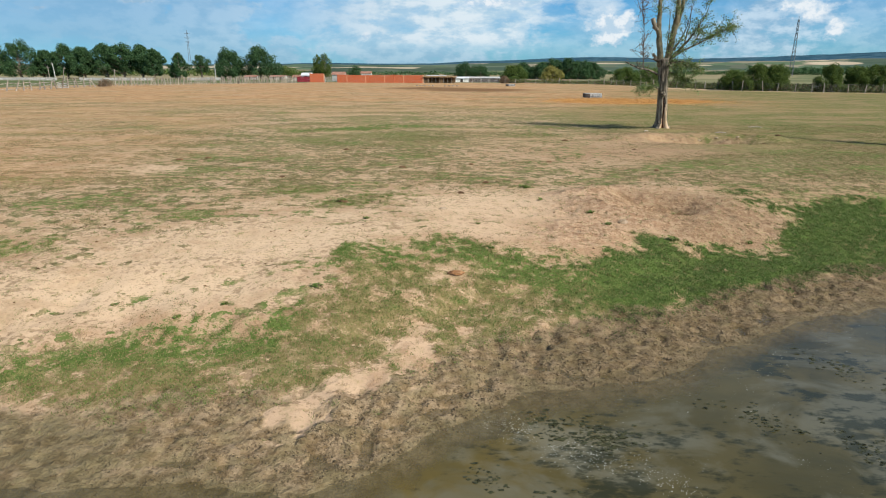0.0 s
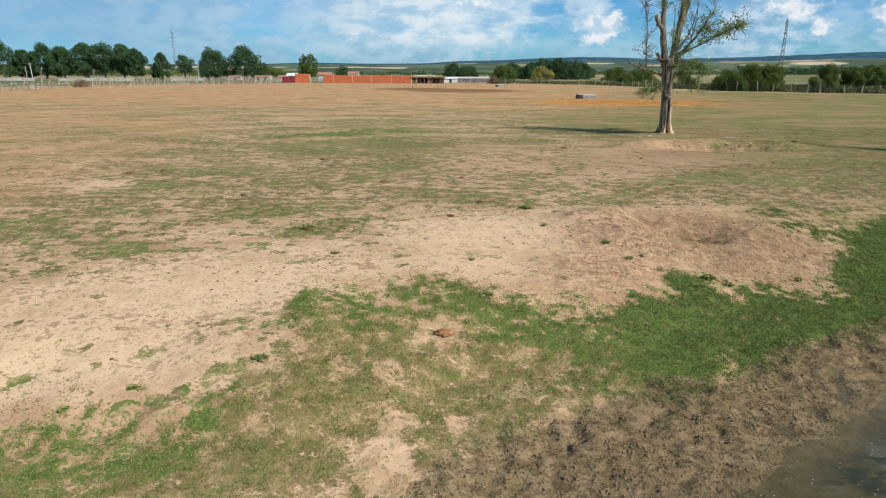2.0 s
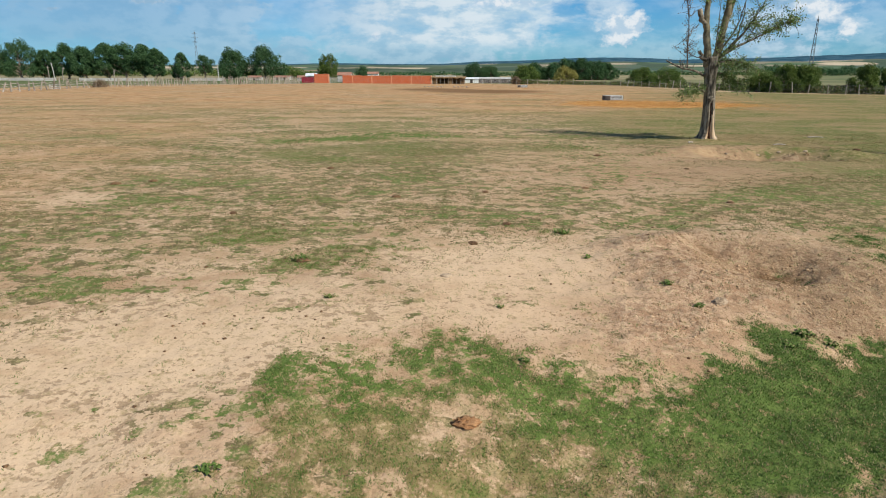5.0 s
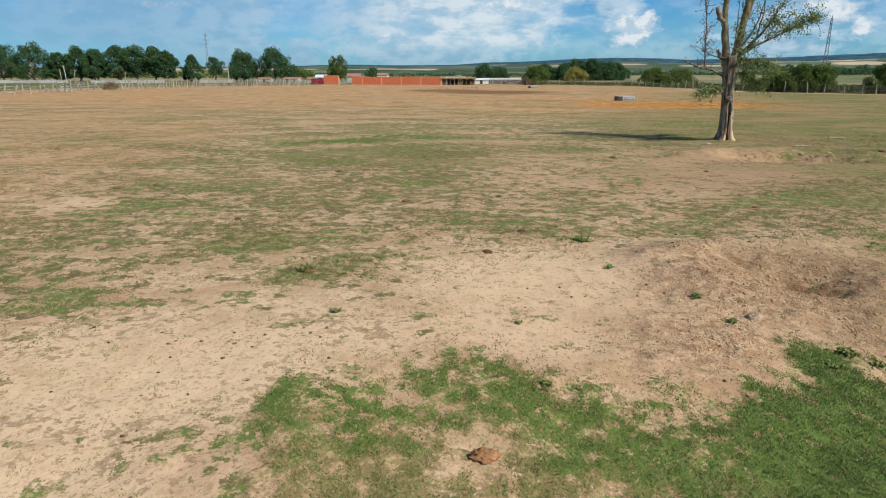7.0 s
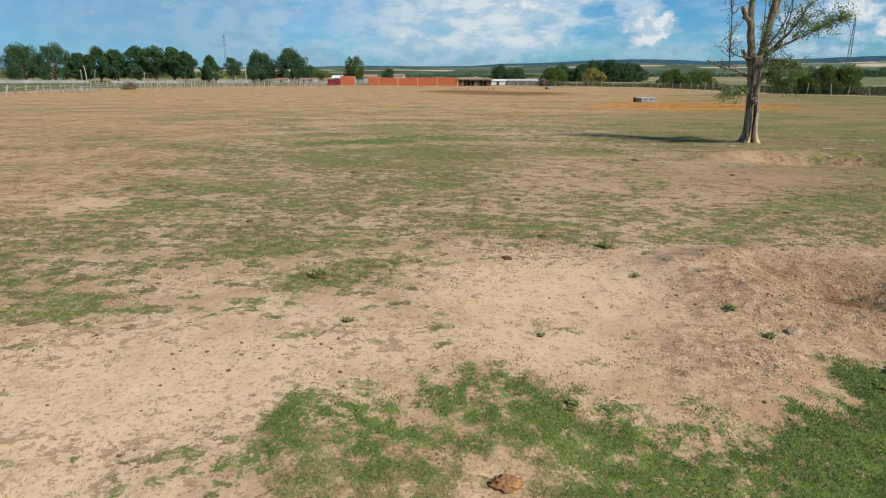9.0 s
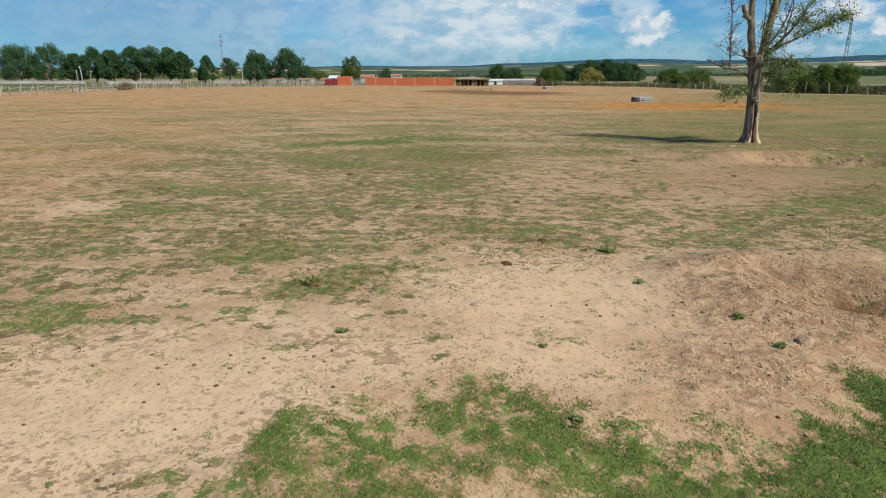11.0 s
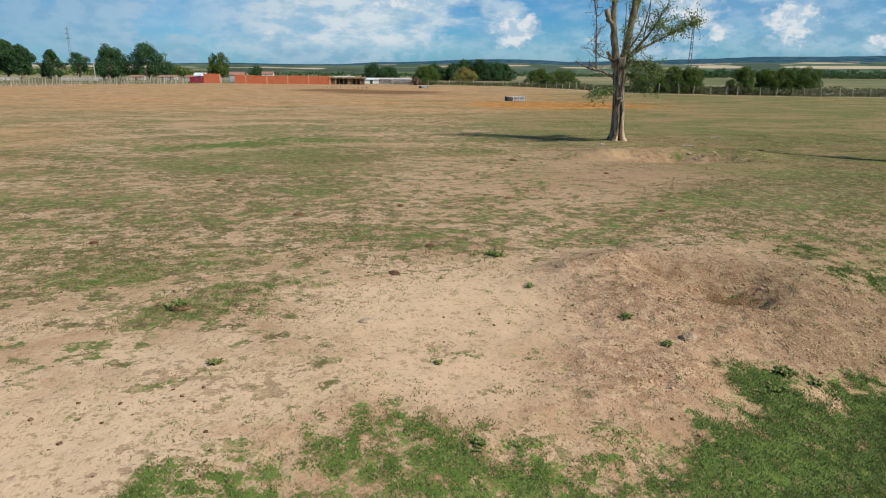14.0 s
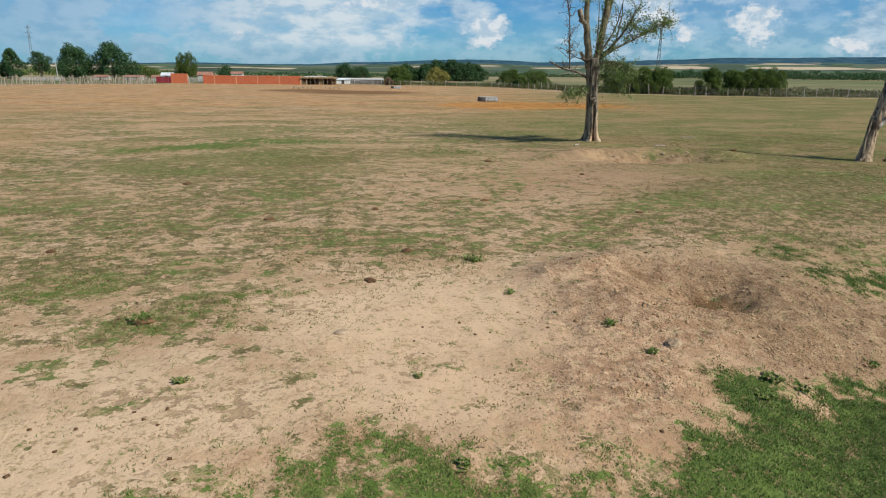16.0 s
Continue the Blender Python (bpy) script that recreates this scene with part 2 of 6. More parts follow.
    # turf on the bank, in clumps over straw-coloured earth
    s = n.math("ADD", a["cover"], n.math("ADD", n.math("MULTIPLY", n.math("SUBTRACT", clump, 0.5), 2.0), n.math("MULTIPLY", n.math("SUBTRACT", fine, 0.5), 2.6)))
    lush = n.step(east[0], 2.5, 6.5)
    turf = n.mix(n.step(fine, 0.38, 0.62), (0.066, 0.108, 0.022), n.mix(n.step(mottle, 0.42, 0.58), (0.085, 0.148, 0.026), (0.145, 0.205, 0.048)))
    turf = n.mix(n.math("MULTIPLY", lush, 0.75), turf, n.mix(n.step(clump, 0.42, 0.58), (0.042, 0.082, 0.015), (0.086, 0.146, 0.028)))
    thatchy = n.math("ADD", a["sere"], n.math("MULTIPLY", n.math("SUBTRACT", n.math("ADD", n.math("MULTIPLY", mottle, 0.6), n.math("MULTIPLY", fine, 0.4)), 0.5), 2.6))
    turf = n.mix(n.step(thatchy, 0.35, 0.75, 0.0, 0.8), turf, n.mix(n.step(clump, 0.42, 0.58), (0.185, 0.130, 0.058), (0.29, 0.200, 0.098)))
    between = n.mix(n.step(clump, 0.42, 0.58), (0.225, 0.152, 0.074), (0.43, 0.305, 0.170))
    c = n.mix(n.math("MULTIPLY", n.step(s, 0.44, 0.64), 0.92), n.mix(n.step(s, 0.02, 0.40, 0.0, 0.85), c, between), turf)
    # trampled mud at the water's edge
    wet = n.attr("wet")
    mud = n.mix(n.step(clump, 0.40, 0.58), (0.225, 0.152, 0.078), (0.40, 0.285, 0.168))
    mud = n.mix(n.math("MULTIPLY", n.step(mottle, 0.47, 0.58), 0.5), mud, (0.26, 0.205, 0.105))
    # dark flecks paint the shade inside hoof pits
    mud = n.mix(n.math("MULTIPLY", n.step(n.math("ADD", n.math("MULTIPLY", fine, 0.6), n.math("MULTIPLY", hoof, 0.4)), 0.52, 0.59), 0.62), mud, (0.082, 0.057, 0.033))
    mud = n.mix(n.step(n.math("ADD", wet, n.math("MULTIPLY", n.math("SUBTRACT", mottle, 0.5), 1.2)), 0.45, 0.95, 0.0, 0.7), mud, n.mix(n.step(clump, 0.42, 0.58), (0.150, 0.112, 0.052), (0.255, 0.200, 0.098)))
    # browner mud to the east, its hoof pits again painted dark as shade
    mud = n.mix(n.step(east[0], -1.0, 4.5, 0.0, 0.5), mud, n.mix(n.step(hoof, 0.44, 0.58), (0.165, 0.120, 0.066), (0.085, 0.060, 0.035)))
    c = n.mix(n.step(n.math("ADD", a["mud"], n.math("ADD", n.math("MULTIPLY", n.math("SUBTRACT", clump, 0.5), 1.1), n.math("MULTIPLY", n.math("SUBTRACT", mid, 0.5), 1.2))), 0.34, 0.62), c, mud)
    # spilt straw, trodden muck, and shade painted dark into the dug pit
    straw = n.mix(n.step(n.noise(0.9, 4, 0.6, p), 0.4, 0.62), (0.43, 0.190, 0.048), (0.57, 0.315, 0.115))
    c = n.mix(n.step(n.math("ADD", a["straw"], n.math("MULTIPLY", n.math("SUBTRACT", mid, 0.5), 1.2)), 0.40, 0.65), c, straw)
    c = n.mix(n.math("MULTIPLY", n.step(n.math("ADD", a["muck_pit_shade"], n.math("MULTIPLY", n.math("SUBTRACT", mid, 0.5), 1.3)), 0.25, 0.75), 0.8), c, (0.155, 0.080, 0.036))
    # ploughland, stubble and crops beyond the fences
    cell = n.add("ShaderNodeTexVoronoi", {"Vector": n.mapped(p, (0.0032, 0.0052, 1), (0, 0, 0), 0.35), "Scale": 1.0}, feature="F1")
    pick = n.add("ShaderNodeSeparateColor", {0: cell.outputs["Color"]})
    crop = n.mix(n.step(pick.outputs[0], 0.35, 0.45), (0.095, 0.130, 0.050), (0.27, 0.225, 0.120))
    crop = n.mix(n.step(pick.outputs[1], 0.60, 0.66), crop, (0.085, 0.12, 0.04))
    crop = n.mix(n.step(pick.outputs[2], 0.74, 0.78), crop, (0.32, 0.20, 0.13))
    crop = n.mix(0.35, crop, n.mix(n.step(n.noise(0.02, 5, 0.6, p), 0.35, 0.65), (0.085, 0.105, 0.050), (0.34, 0.27, 0.16)))
    return n.mix(n.step(n.math("ADD", a["farm"], n.math("MULTIPLY", n.math("SUBTRACT", big, 0.5), 0.5)), 0.4, 0.6), c, crop)


def ground_rough(n):
    return n.step(n.math("ADD", n.attr("wet"), n.math("MULTIPLY", n.math("SUBTRACT", n.noise(2.0, 4), 0.5), 0.8)), 0.35, 0.8, 0.95, 0.42)


def ground_bump(n):
    p = n.coords()
    h = n.math("ADD", n.math("MULTIPLY", n.noise(4.0, 6, 0.65, p), 0.6), n.math("MULTIPLY", n.noise(22.0, 5, 0.7, p), 0.25))
    h = n.math("SUBTRACT", h, n.math("MULTIPLY", n.step(n.noise(6.2, 4, 0.62, n.mapped(p, (0.8, 1, 1), (7, 3, 0))), 0.52, 0.60), 0.12))
    rough = n.math("MAXIMUM", n.step(n.attr("spoil"), 0.2, 0.7, 0.45, 1.0), n.step(n.attr("mud"), 0.2, 0.8, 0.45, 1.3))
    return n.math("MULTIPLY", n.math("MULTIPLY", h, n.step(n.attr("bare"), 0.2, 0.9, 1.0, 0.4)), rough), 1.0, 0.15


GROUND = material("pasture earth", ground_colour, ground_rough, ground_bump, spec=0.06)


def water_colour(n):
    p = n.coords()
    silt = n.noise(0.32, 5, 0.6, p, 0.4)
    weed = n.math("ADD", n.math("MULTIPLY", n.noise(0.55, 4, 0.55, n.mapped(p, (1, 1.3, 1), (4, 1, 0)), 0.5), 0.6), n.math("MULTIPLY", n.noise(3.2, 4, 0.65, n.mapped(p, (0.7, 1.5, 1), (0, 0, 0), 0.5)), 0.4))
    x = n.add("ShaderNodeSeparateXYZ", {0: p}).outputs[0]
    deep = n.step(n.math("ADD", x, n.math("MULTIPLY", n.math("SUBTRACT", silt, 0.5), 9.0)), -1.0, 6.5)
    c = n.mix(deep, n.mix(n.step(silt, 0.36, 0.64), (0.135, 0.094, 0.022), (0.088, 0.066, 0.017)), n.mix(n.step(silt, 0.36, 0.64), (0.042, 0.039, 0.015), (0.082, 0.066, 0.023)))
    c = n.mix(n.math("MULTIPLY", n.step(n.noise(0.42, 5, 0.6, n.mapped(p, (0.8, 1, 1), (2.2, 6.4, 0)), 0.8), 0.47, 0.62), 0.6), c, (0.135, 0.128, 0.088))
    # a paler grey patch round one point of the pond
    pale_spot = n.add("ShaderNodeVectorMath", {0: n.mapped(p, (0.75, 1.25, 1), (0, 0, 0), -0.5), 1: n.mapped(n.add("ShaderNodeCombineXYZ", {0: 2.3, 1: 11.0, 2: WATER_Z}), (0.75, 1.25, 1), (0, 0, 0), -0.5)}, operation="DISTANCE").outputs["Value"]
    c = n.mix(n.math("MULTIPLY", n.step(n.math("ADD", pale_spot, n.math("MULTIPLY", n.math("SUBTRACT", n.noise(1.1, 5, 0.6, p), 0.5), 4.0)), 1.5, 0.2), 0.42), c, (0.20, 0.20, 0.16))
    c = n.mix(n.math("MULTIPLY", n.step(weed, 0.51, 0.60), 0.8), c, (0.018, 0.021, 0.008))
    c = n.mix(n.math("MULTIPLY", n.step(n.math("ADD", n.attr("shallow"), n.math("MULTIPLY", n.math("SUBTRACT", n.noise(1.4, 5, 0.6, p), 0.5), 0.9)), 0.25, 0.85), 0.6), c, n.mix(n.step(silt, 0.4, 0.6), (0.110, 0.086, 0.038), (0.165, 0.130, 0.062)))
    return n.mix(n.math("MULTIPLY", n.step(n.noise(26.0, 2, 0.5, p), 0.71, 0.76), n.step(n.noise(0.5, 2, 0.5, p), 0.52, 0.6)), c, (0.45, 0.43, 0.36))


WATER = material("murky pond water", water_colour, lambda n: n.step(n.noise(1.2, 4), 0.3, 0.7, 0.04, 0.16),
                 lambda n: (n.noise(2.6, 5, 0.55, n.mapped(n.coords(), (1, 2.2, 1), (0, 0, 0), 0.5)), 0.14, 0.03), spec=0.25,
                 alpha=lambda n: n.step(n.math("ADD", n.attr("shallow"), n.math("MULTIPLY", n.math("SUBTRACT", n.noise(1.4, 5, 0.6, n.coords()), 0.5), 0.9)), 0.25, 0.95, 1.0, 0.35))
TURF = material("turf blades", leaf_colour((0.072, 0.122, 0.022), (0.185, 0.262, 0.060), (0.34, 0.26, 0.125), 0.22), 0.8, through_light=0.25)
LUSH = material("lush turf blades", leaf_colour((0.036, 0.078, 0.014), (0.118, 0.192, 0.038), (0.36, 0.30, 0.15), 0.14), 0.8, through_light=0.25)
DRYGRASS = material("dry grass blades", leaf_colour((0.13, 0.10, 0.04), (0.30, 0.225, 0.105), (0.10, 0.13, 0.035), 0.3), 0.85, through_light=0.2)
CLOD = material("clods of earth", leaf_colour((0.27, 0.165, 0.085), (0.56, 0.38, 0.225)), 0.95, spec=0.15)
MUDCLOD = material("mud lumps", leaf_colour((0.085, 0.060, 0.030), (0.25, 0.178, 0.098)), 0.7, spec=0.3)
RUDDY = material("ruddy dried dung", mottled((0.27, 0.125, 0.050), (0.45, 0.245, 0.115), 9, 50), 0.95, rough_bump(20, 0.9, 0.03))
DUNG = material("dung", mottled((0.10, 0.052, 0.025), (0.235, 0.13, 0.065), 7, 40), 0.95, rough_bump(18, 0.8, 0.03))
STONE = material("field stone", mottled((0.27, 0.190, 0.118), (0.49, 0.37, 0.255), 6, 40), 0.9, rough_bump(14, 0.6, 0.03))
BARK = material("furrowed grey bark", mottled((0.065, 0.053, 0.038), (0.37, 0.305, 0.225), 5, 16, (1, 1, 0.14), 0.40, 0.60), 0.95, rough_bump(11, 1.0, 0.09, (1, 1, 0.12)))
YOUNGBARK = material("olive limb bark", mottled((0.105, 0.085, 0.050), (0.30, 0.25, 0.155), 4, 18, (1, 1, 0.4)), 0.9, rough_bump(16, 0.6, 0.03, (1, 1, 0.4)))
RAWWOOD = material("bare split wood", mottled((0.40, 0.25, 0.14), (0.66, 0.50, 0.34), 4, 22, (1, 1, 0.12)), 0.85, rough_bump(16, 0.7, 0.03, (1, 1, 0.1)))
ROT = material("dark rotten wood", mottled((0.035, 0.016, 0.009), (0.15, 0.055, 0.028), 5, 20, (1, 1, 0.3)), 0.95, rough_bump(12, 0.8, 0.04))


def dead_trunk_colour(n):
    """Dark weathered bark that has come away from pale tan wood near the foot."""
    v = n.mapped(n.coords(), (1, 1, 0.2))
    z = n.add("ShaderNodeSeparateXYZ", {0: n.coords()}).outputs[2]
    grain, strip = n.noise(13.0, 5, 0.65, v), n.noise(2.4, 4, 0.6, v)
    bark = n.mix(n.step(grain, 0.40, 0.60), (0.045, 0.037, 0.029), (0.235, 0.198, 0.158))
    bare = n.mix(n.step(grain, 0.38, 0.62), (0.24, 0.165, 0.105), (0.56, 0.41, 0.27))
    off = n.math("ADD", n.math("MULTIPLY", z, 0.13), n.math("MULTIPLY", n.math("SUBTRACT", strip, 0.5), 1.6))
    c = n.mix(n.step(off, 0.30, 0.42), bare, bark)
    knot = n.math("ABSOLUTE", n.math("SUBTRACT", z, 1.9))
    return n.mix(n.math("MULTIPLY", n.step(n.math("ADD", knot, n.math("MULTIPLY", n.math("SUBTRACT", strip, 0.5), 1.2)), 0.45, 0.1), 0.8), c, (0.055, 0.036, 0.024))


DEADTRUNK = material("half-barked dead trunk", dead_trunk_colour, 0.92, rough_bump(12, 1.0, 0.06, (1, 1, 0.15)))
BLEACHED = material("bleached dead wood", mottled((0.26, 0.215, 0.170), (0.58, 0.51, 0.43), 3, 18, (1, 1, 0.3)), 0.85, rough_bump(14, 0.6, 0.03, (1, 1, 0.2)))
TWIG = material("dark twig", mottled((0.06, 0.045, 0.035), (0.15, 0.115, 0.085), 6, 30), 0.9)
LEAF = material("poplar leaves", leaf_colour((0.075, 0.135, 0.034), (0.26, 0.345, 0.105), (0.38, 0.34, 0.14), 0.08), 0.55, spec=0.4, through_light=0.3)
DRYLEAF = material("withered leaves", leaf_colour((0.13, 0.09, 0.055), (0.30, 0.21, 0.13)), 0.85, through_light=0.2)
FARLEAF = material("dark elm foliage", leaf_colour((0.028, 0.072, 0.026), (0.088, 0.168, 0.062)), 0.75, through_light=0.3)
HEDGELEAF = material("hedge foliage", leaf_colour((0.050, 0.090, 0.016), (0.15, 0.205, 0.042)), 0.75, through_light=0.3)
WILLOWLEAF = material("yellowing willow foliage", leaf_colour((0.18, 0.17, 0.04), (0.38, 0.33, 0.09)), 0.75, through_light=0.25)
BRAMBLE = material("bramble thicket", leaf_colour((0.042, 0.062, 0.018), (0.13, 0.155, 0.045), (0.22, 0.15, 0.08), 0.16), 0.85, through_light=0.15)
POSTWOOD = material("grey fence wood", mottled((0.17, 0.14, 0.11), (0.46, 0.40, 0.33), 3, 20, (1, 1, 0.2)), 0.9, rough_bump(14, 0.6, 0.02, (1, 1, 0.2)))
WIRE = material("fence wire", mottled((0.14, 0.13, 0.12), (0.30, 0.28, 0.26)), 0.6, metal=0.6)
STEEL = material("galvanised steel", mottled((0.34, 0.335, 0.32), (0.64, 0.63, 0.61), 2, 14), 0.6, metal=0.1)
DARKSTEEL = material("rusty dark steel", mottled((0.045, 0.04, 0.038), (0.13, 0.095, 0.075), 2, 14), 0.7, metal=0.2)
CONCRETE = material("pale concrete", mottled((0.36, 0.345, 0.32), (0.56, 0.54, 0.50), 0.8, 9), 0.9)
WHITEWASH = material("whitewashed wall", mottled((0.62, 0.60, 0.56), (0.82, 0.80, 0.76), 0.7, 8), 0.9)
ROOFWHITE = material("white sheet roof", mottled((0.52, 0.53, 0.54), (0.74, 0.75, 0.76), 0.6, 7), 0.6)
TILE = material("old clay roof tiles", mottled((0.22, 0.10, 0.065), (0.40, 0.215, 0.15), 1.2, 9), 0.9)
MAROON = material("maroon painted boards", mottled((0.22, 0.018, 0.030), (0.34, 0.035, 0.05), 1.0, 8), 0.7)
THATCH = material("brushwood thatch", mottled((0.09, 0.055, 0.028), (0.30, 0.20, 0.105), 1.6, 12, (1, 1, 0.3)), 0.95, rough_bump(9, 0.9, 0.08))
TUB = material("weathered pale plastic", mottled((0.30, 0.28, 0.25), (0.55, 0.52, 0.47), 3, 20), 0.8)


def brick_colour(n):
    p = n.add("ShaderNodeSeparateXYZ", {0: n.coords()})
    v = n.add("ShaderNodeCombineXYZ", {0: p.outputs[0], 1: p.outputs[2]})
    tex = n.add("ShaderNodeTexBrick", {"Vector": v, "Color1": (0.60, 0.145, 0.050, 1), "Color2": (0.50, 0.105, 0.038, 1), "Mortar": (0.48, 0.28, 0.19, 1), "Scale": 1.0, "Mortar Size": 0.012, "Brick Width": 0.33, "Row Height": 0.2})
    return n.mix(n.math("MULTIPLY", n.step(n.noise(0.5, 5, 0.6, n.coords()), 0.42, 0.7), 0.4), tex.outputs[0], (0.46, 0.14, 0.075))


BRICK = material("hollow clay brick", brick_colour, 0.9, rough_bump(20, 0.4, 0.01))
PIER = material("paler brick pier", mottled((0.60, 0.24, 0.12), (0.72, 0.36, 0.21), 1.5, 10), 0.9)
PYLONSTEEL = material("dull lattice steel", mottled((0.10, 0.115, 0.13), (0.20, 0.215, 0.23), 2, 14), 0.7)


# ---------------------------------------------------------------- building helpers
def mesh_of(name, verts, faces, mats, slots=None, smooth=False):
    me = bpy.data.meshes.new(name)
    me.from_pydata([tuple(v) for v in verts], [], faces)
    for m in (mats if isinstance(mats, (list, tuple)) else [mats]):
        me.materials.append(m)
    if slots is not None:
        me.polygons.foreach_set("material_index", np.asarray(slots, dtype=np.int32))
    if smooth:
        me.polygons.foreach_set("use_smooth", np.ones(len(me.polygons), dtype=bool))
    me.update()
    return me


def many(name, corners, size, mat):
    """A mesh of loose polygons of `size` corners each, from an array (n, size, 3)."""
    n = len(corners)
    me = bpy.data.meshes.new(name)
    me.vertices.add(n * size)
    me.vertices.foreach_set("co", np.asarray(corners, dtype=np.float32).ravel())
    me.loops.add(n * size)
    me.loops.foreach_set("vertex_index", np.arange(n * size, dtype=np.int32))
    me.polygons.add(n)
    me.polygons.foreach_set("loop_start", np.arange(0, n * size, size, dtype=np.int32))
    me.materials.append(mat)
    me.update(calc_edges=True)
    me.validate()
    return me


def thing(name, at, label, category, group="", kind="", rz=0.0):
    ob = new(name)
    ob.matrix_world = pose(*at, 0, 0, rz)
    return tagged(ob, label, category, group, kind)


def part(name, me, parent, label="", m=None):
    ob = new(name, me)
    ob.parent = parent
    if m is not None:
        ob.matrix_basis = m
    if label:
        ob["label"] = label
    return ob


def tube(points, radii, sides=7, jag=0.0, seed=0):
    """A tapered limb through points: verts and faces."""
    rng = np.random.default_rng(seed)
    pts = [Vector(p) for p in points]
    verts, faces = [], []
    up = Vector((0.31, 0.87, 0.38)).normalized()
    for i, p in enumerate(pts):
        d = (pts[min(i + 1, len(pts) - 1)] - pts[max(i - 1, 0)]).normalized()
        a = d.cross(up)
        if a.length < 0.2:
            a = d.cross(Vector((1, 0, 0)))
        a.normalize()
        b = d.cross(a)
        for k in range(sides):
            t = 2 * math.pi * k / sides
            r = radii[i] * (1 + jag * rng.uniform(-1, 1))
            verts.append(p + (a * math.cos(t) + b * math.sin(t)) * r)
    for i in range(len(pts) - 1):
        for k in range(sides):
            faces.append((i * sides + k, i * sides + (k + 1) % sides, (i + 1) * sides + (k + 1) % sides, (i + 1) * sides + k))
    faces.append(tuple(range(sides))[::-1])
    faces.append(tuple(range((len(pts) - 1) * sides, len(pts) * sides)))
    return verts, faces


def joined(bits):
    verts, faces = [], []
    for v, f in bits:
        k = len(verts)
        verts += list(v)
        faces += [tuple(i + k for i in face) for face in f]
    return verts, faces


def box(x0, x1, y0, y1, z0, z1, bevel=0.0):
    """A box with slightly rounded edges where bevel is given."""
    bm = bmesh.new()
    bmesh.ops.create_cube(bm, size=1.0)
    bmesh.ops.scale(bm, vec=(x1 - x0, y1 - y0, z1 - z0), verts=bm.verts)
    bmesh.ops.translate(bm, vec=((x0 + x1) / 2, (y0 + y1) / 2, (z0 + z1) / 2), verts=bm.verts)
    if bevel:
        bmesh.ops.bevel(bm, geom=bm.edges[:], offset=bevel, segments=1, affect="EDGES")
    bm.verts.ensure_lookup_table()
    out = [v.co.copy() for v in bm.verts], [tuple(v.index for v in f.verts) for f in bm.faces]
    bm.free()
    return out


def smoothed(points, radii, steps=4, wobble=0.0, seed=0):
    """Catmull-Rom through a rough line, with a slight crookedness."""
    rng = np.random.default_rng(seed)
    p = [np.array(q, float) for q in points]
    p = [2 * p[0] - p[1]] + p + [2 * p[-1] - p[-2]]
    out, rad = [], []
    for i in range(1, len(p) - 2):
        for s in range(steps):
            t = s / steps
            q = 0.5 * (2 * p[i] + (p[i + 1] - p[i - 1]) * t + (2 * p[i - 1] - 5 * p[i] + 4 * p[i + 1] - p[i + 2]) * t * t + (3 * p[i] - p[i - 1] - 3 * p[i + 1] + p[i + 2]) * t ** 3)
            r = radii[i - 1] * (1 - t) + radii[i] * t
            out.append(q + rng.normal(0, wobble * r, 3) if (i > 1 or s) else q)
            rad.append(r)
    out.append(p[-2])
    rad.append(radii[-1])
    return out, rad


TABLE = np.random.default_rng(11).random((256, 256))


def value_noise(x, y, scale, seed=0):
    u, v = np.asarray(x) * scale + seed * 17.31, np.asarray(y) * scale + seed * 5.77
    i, j = np.floor(u).astype(int), np.floor(v).astype(int)
    f, g = u - i, v - j
    f, g = f * f * (3 - 2 * f), g * g * (3 - 2 * g)
    at = lambda a, b: TABLE[a & 255, b & 255]
    return (at(i, j) * (1 - f) + at(i + 1, j) * f) * (1 - g) + (at(i, j + 1) * (1 - f) + at(i + 1, j + 1) * f) * g


def fractal(x, y, scale, octaves=4, seed=0):
    total, amp, norm = 0.0, 1.0, 0.0
    for o in range(octaves):
        total = total + amp * value_noise(x, y, scale * 2 ** o, seed + o * 3)
        norm += amp
        amp *= 0.55
    return total / norm


def soft(v, low, high):
    t = np.clip((np.asarray(v) - low) / (high - low), 0, 1)
    return t * t * (3 - 2 * t)


# ---------------------------------------------------------------- the lie of the land
SHORE_X = (-75, -60, -30, -14, -8, -4.6, -2.4, -0.8, 0.4, 1.9, 3.8, 6.2, 8.5, 11, 12.7, 18, 25, 40, 60, 70)
SHORE_Y = (-90, -40, 6, 9.6, 9.9, 9.9, 9.9, 10.8, 11.9, 12.8, 13.3, 14.6, 16.2, 17.6, 18.1, 20.5, 22.5, 14, -30, -90)
TURF_X = (-60, -14, -9.4, -8.5, -7.4, -6.3, -4.8, -3.75, -3.5, -3.3, -2.9, -1.9, -1, -0.1, 0.6, 1.5, 2.1, 2.9, 3.9, 4.5, 5.3, 5.9, 7.0, 7.9, 8.5, 9.3, 10.6, 12.2, 13.2, 14.4, 15.4, 18.2, 30)
TURF_Y = (15, 13.9, 13.9, 14.6, 14.8, 14.9, 14.8, 15.8, 17.2, 19.1, 19.7, 19.8, 20.0, 20.6, 20.6, 19.8, 20.0, 19.5, 19.8, 19.7, 20.3, 20.8, 21.5, 21.2, 20.9, 21.1, 21.2, 22.2, 23.6, 25.4, 26.6, 27.4, 30)
MUD_X = (-40, -9, -6.5, -5.2, -2.5, -1, 0.5, 3, 6.4, 8.6, 10.9, 14.7, 30)
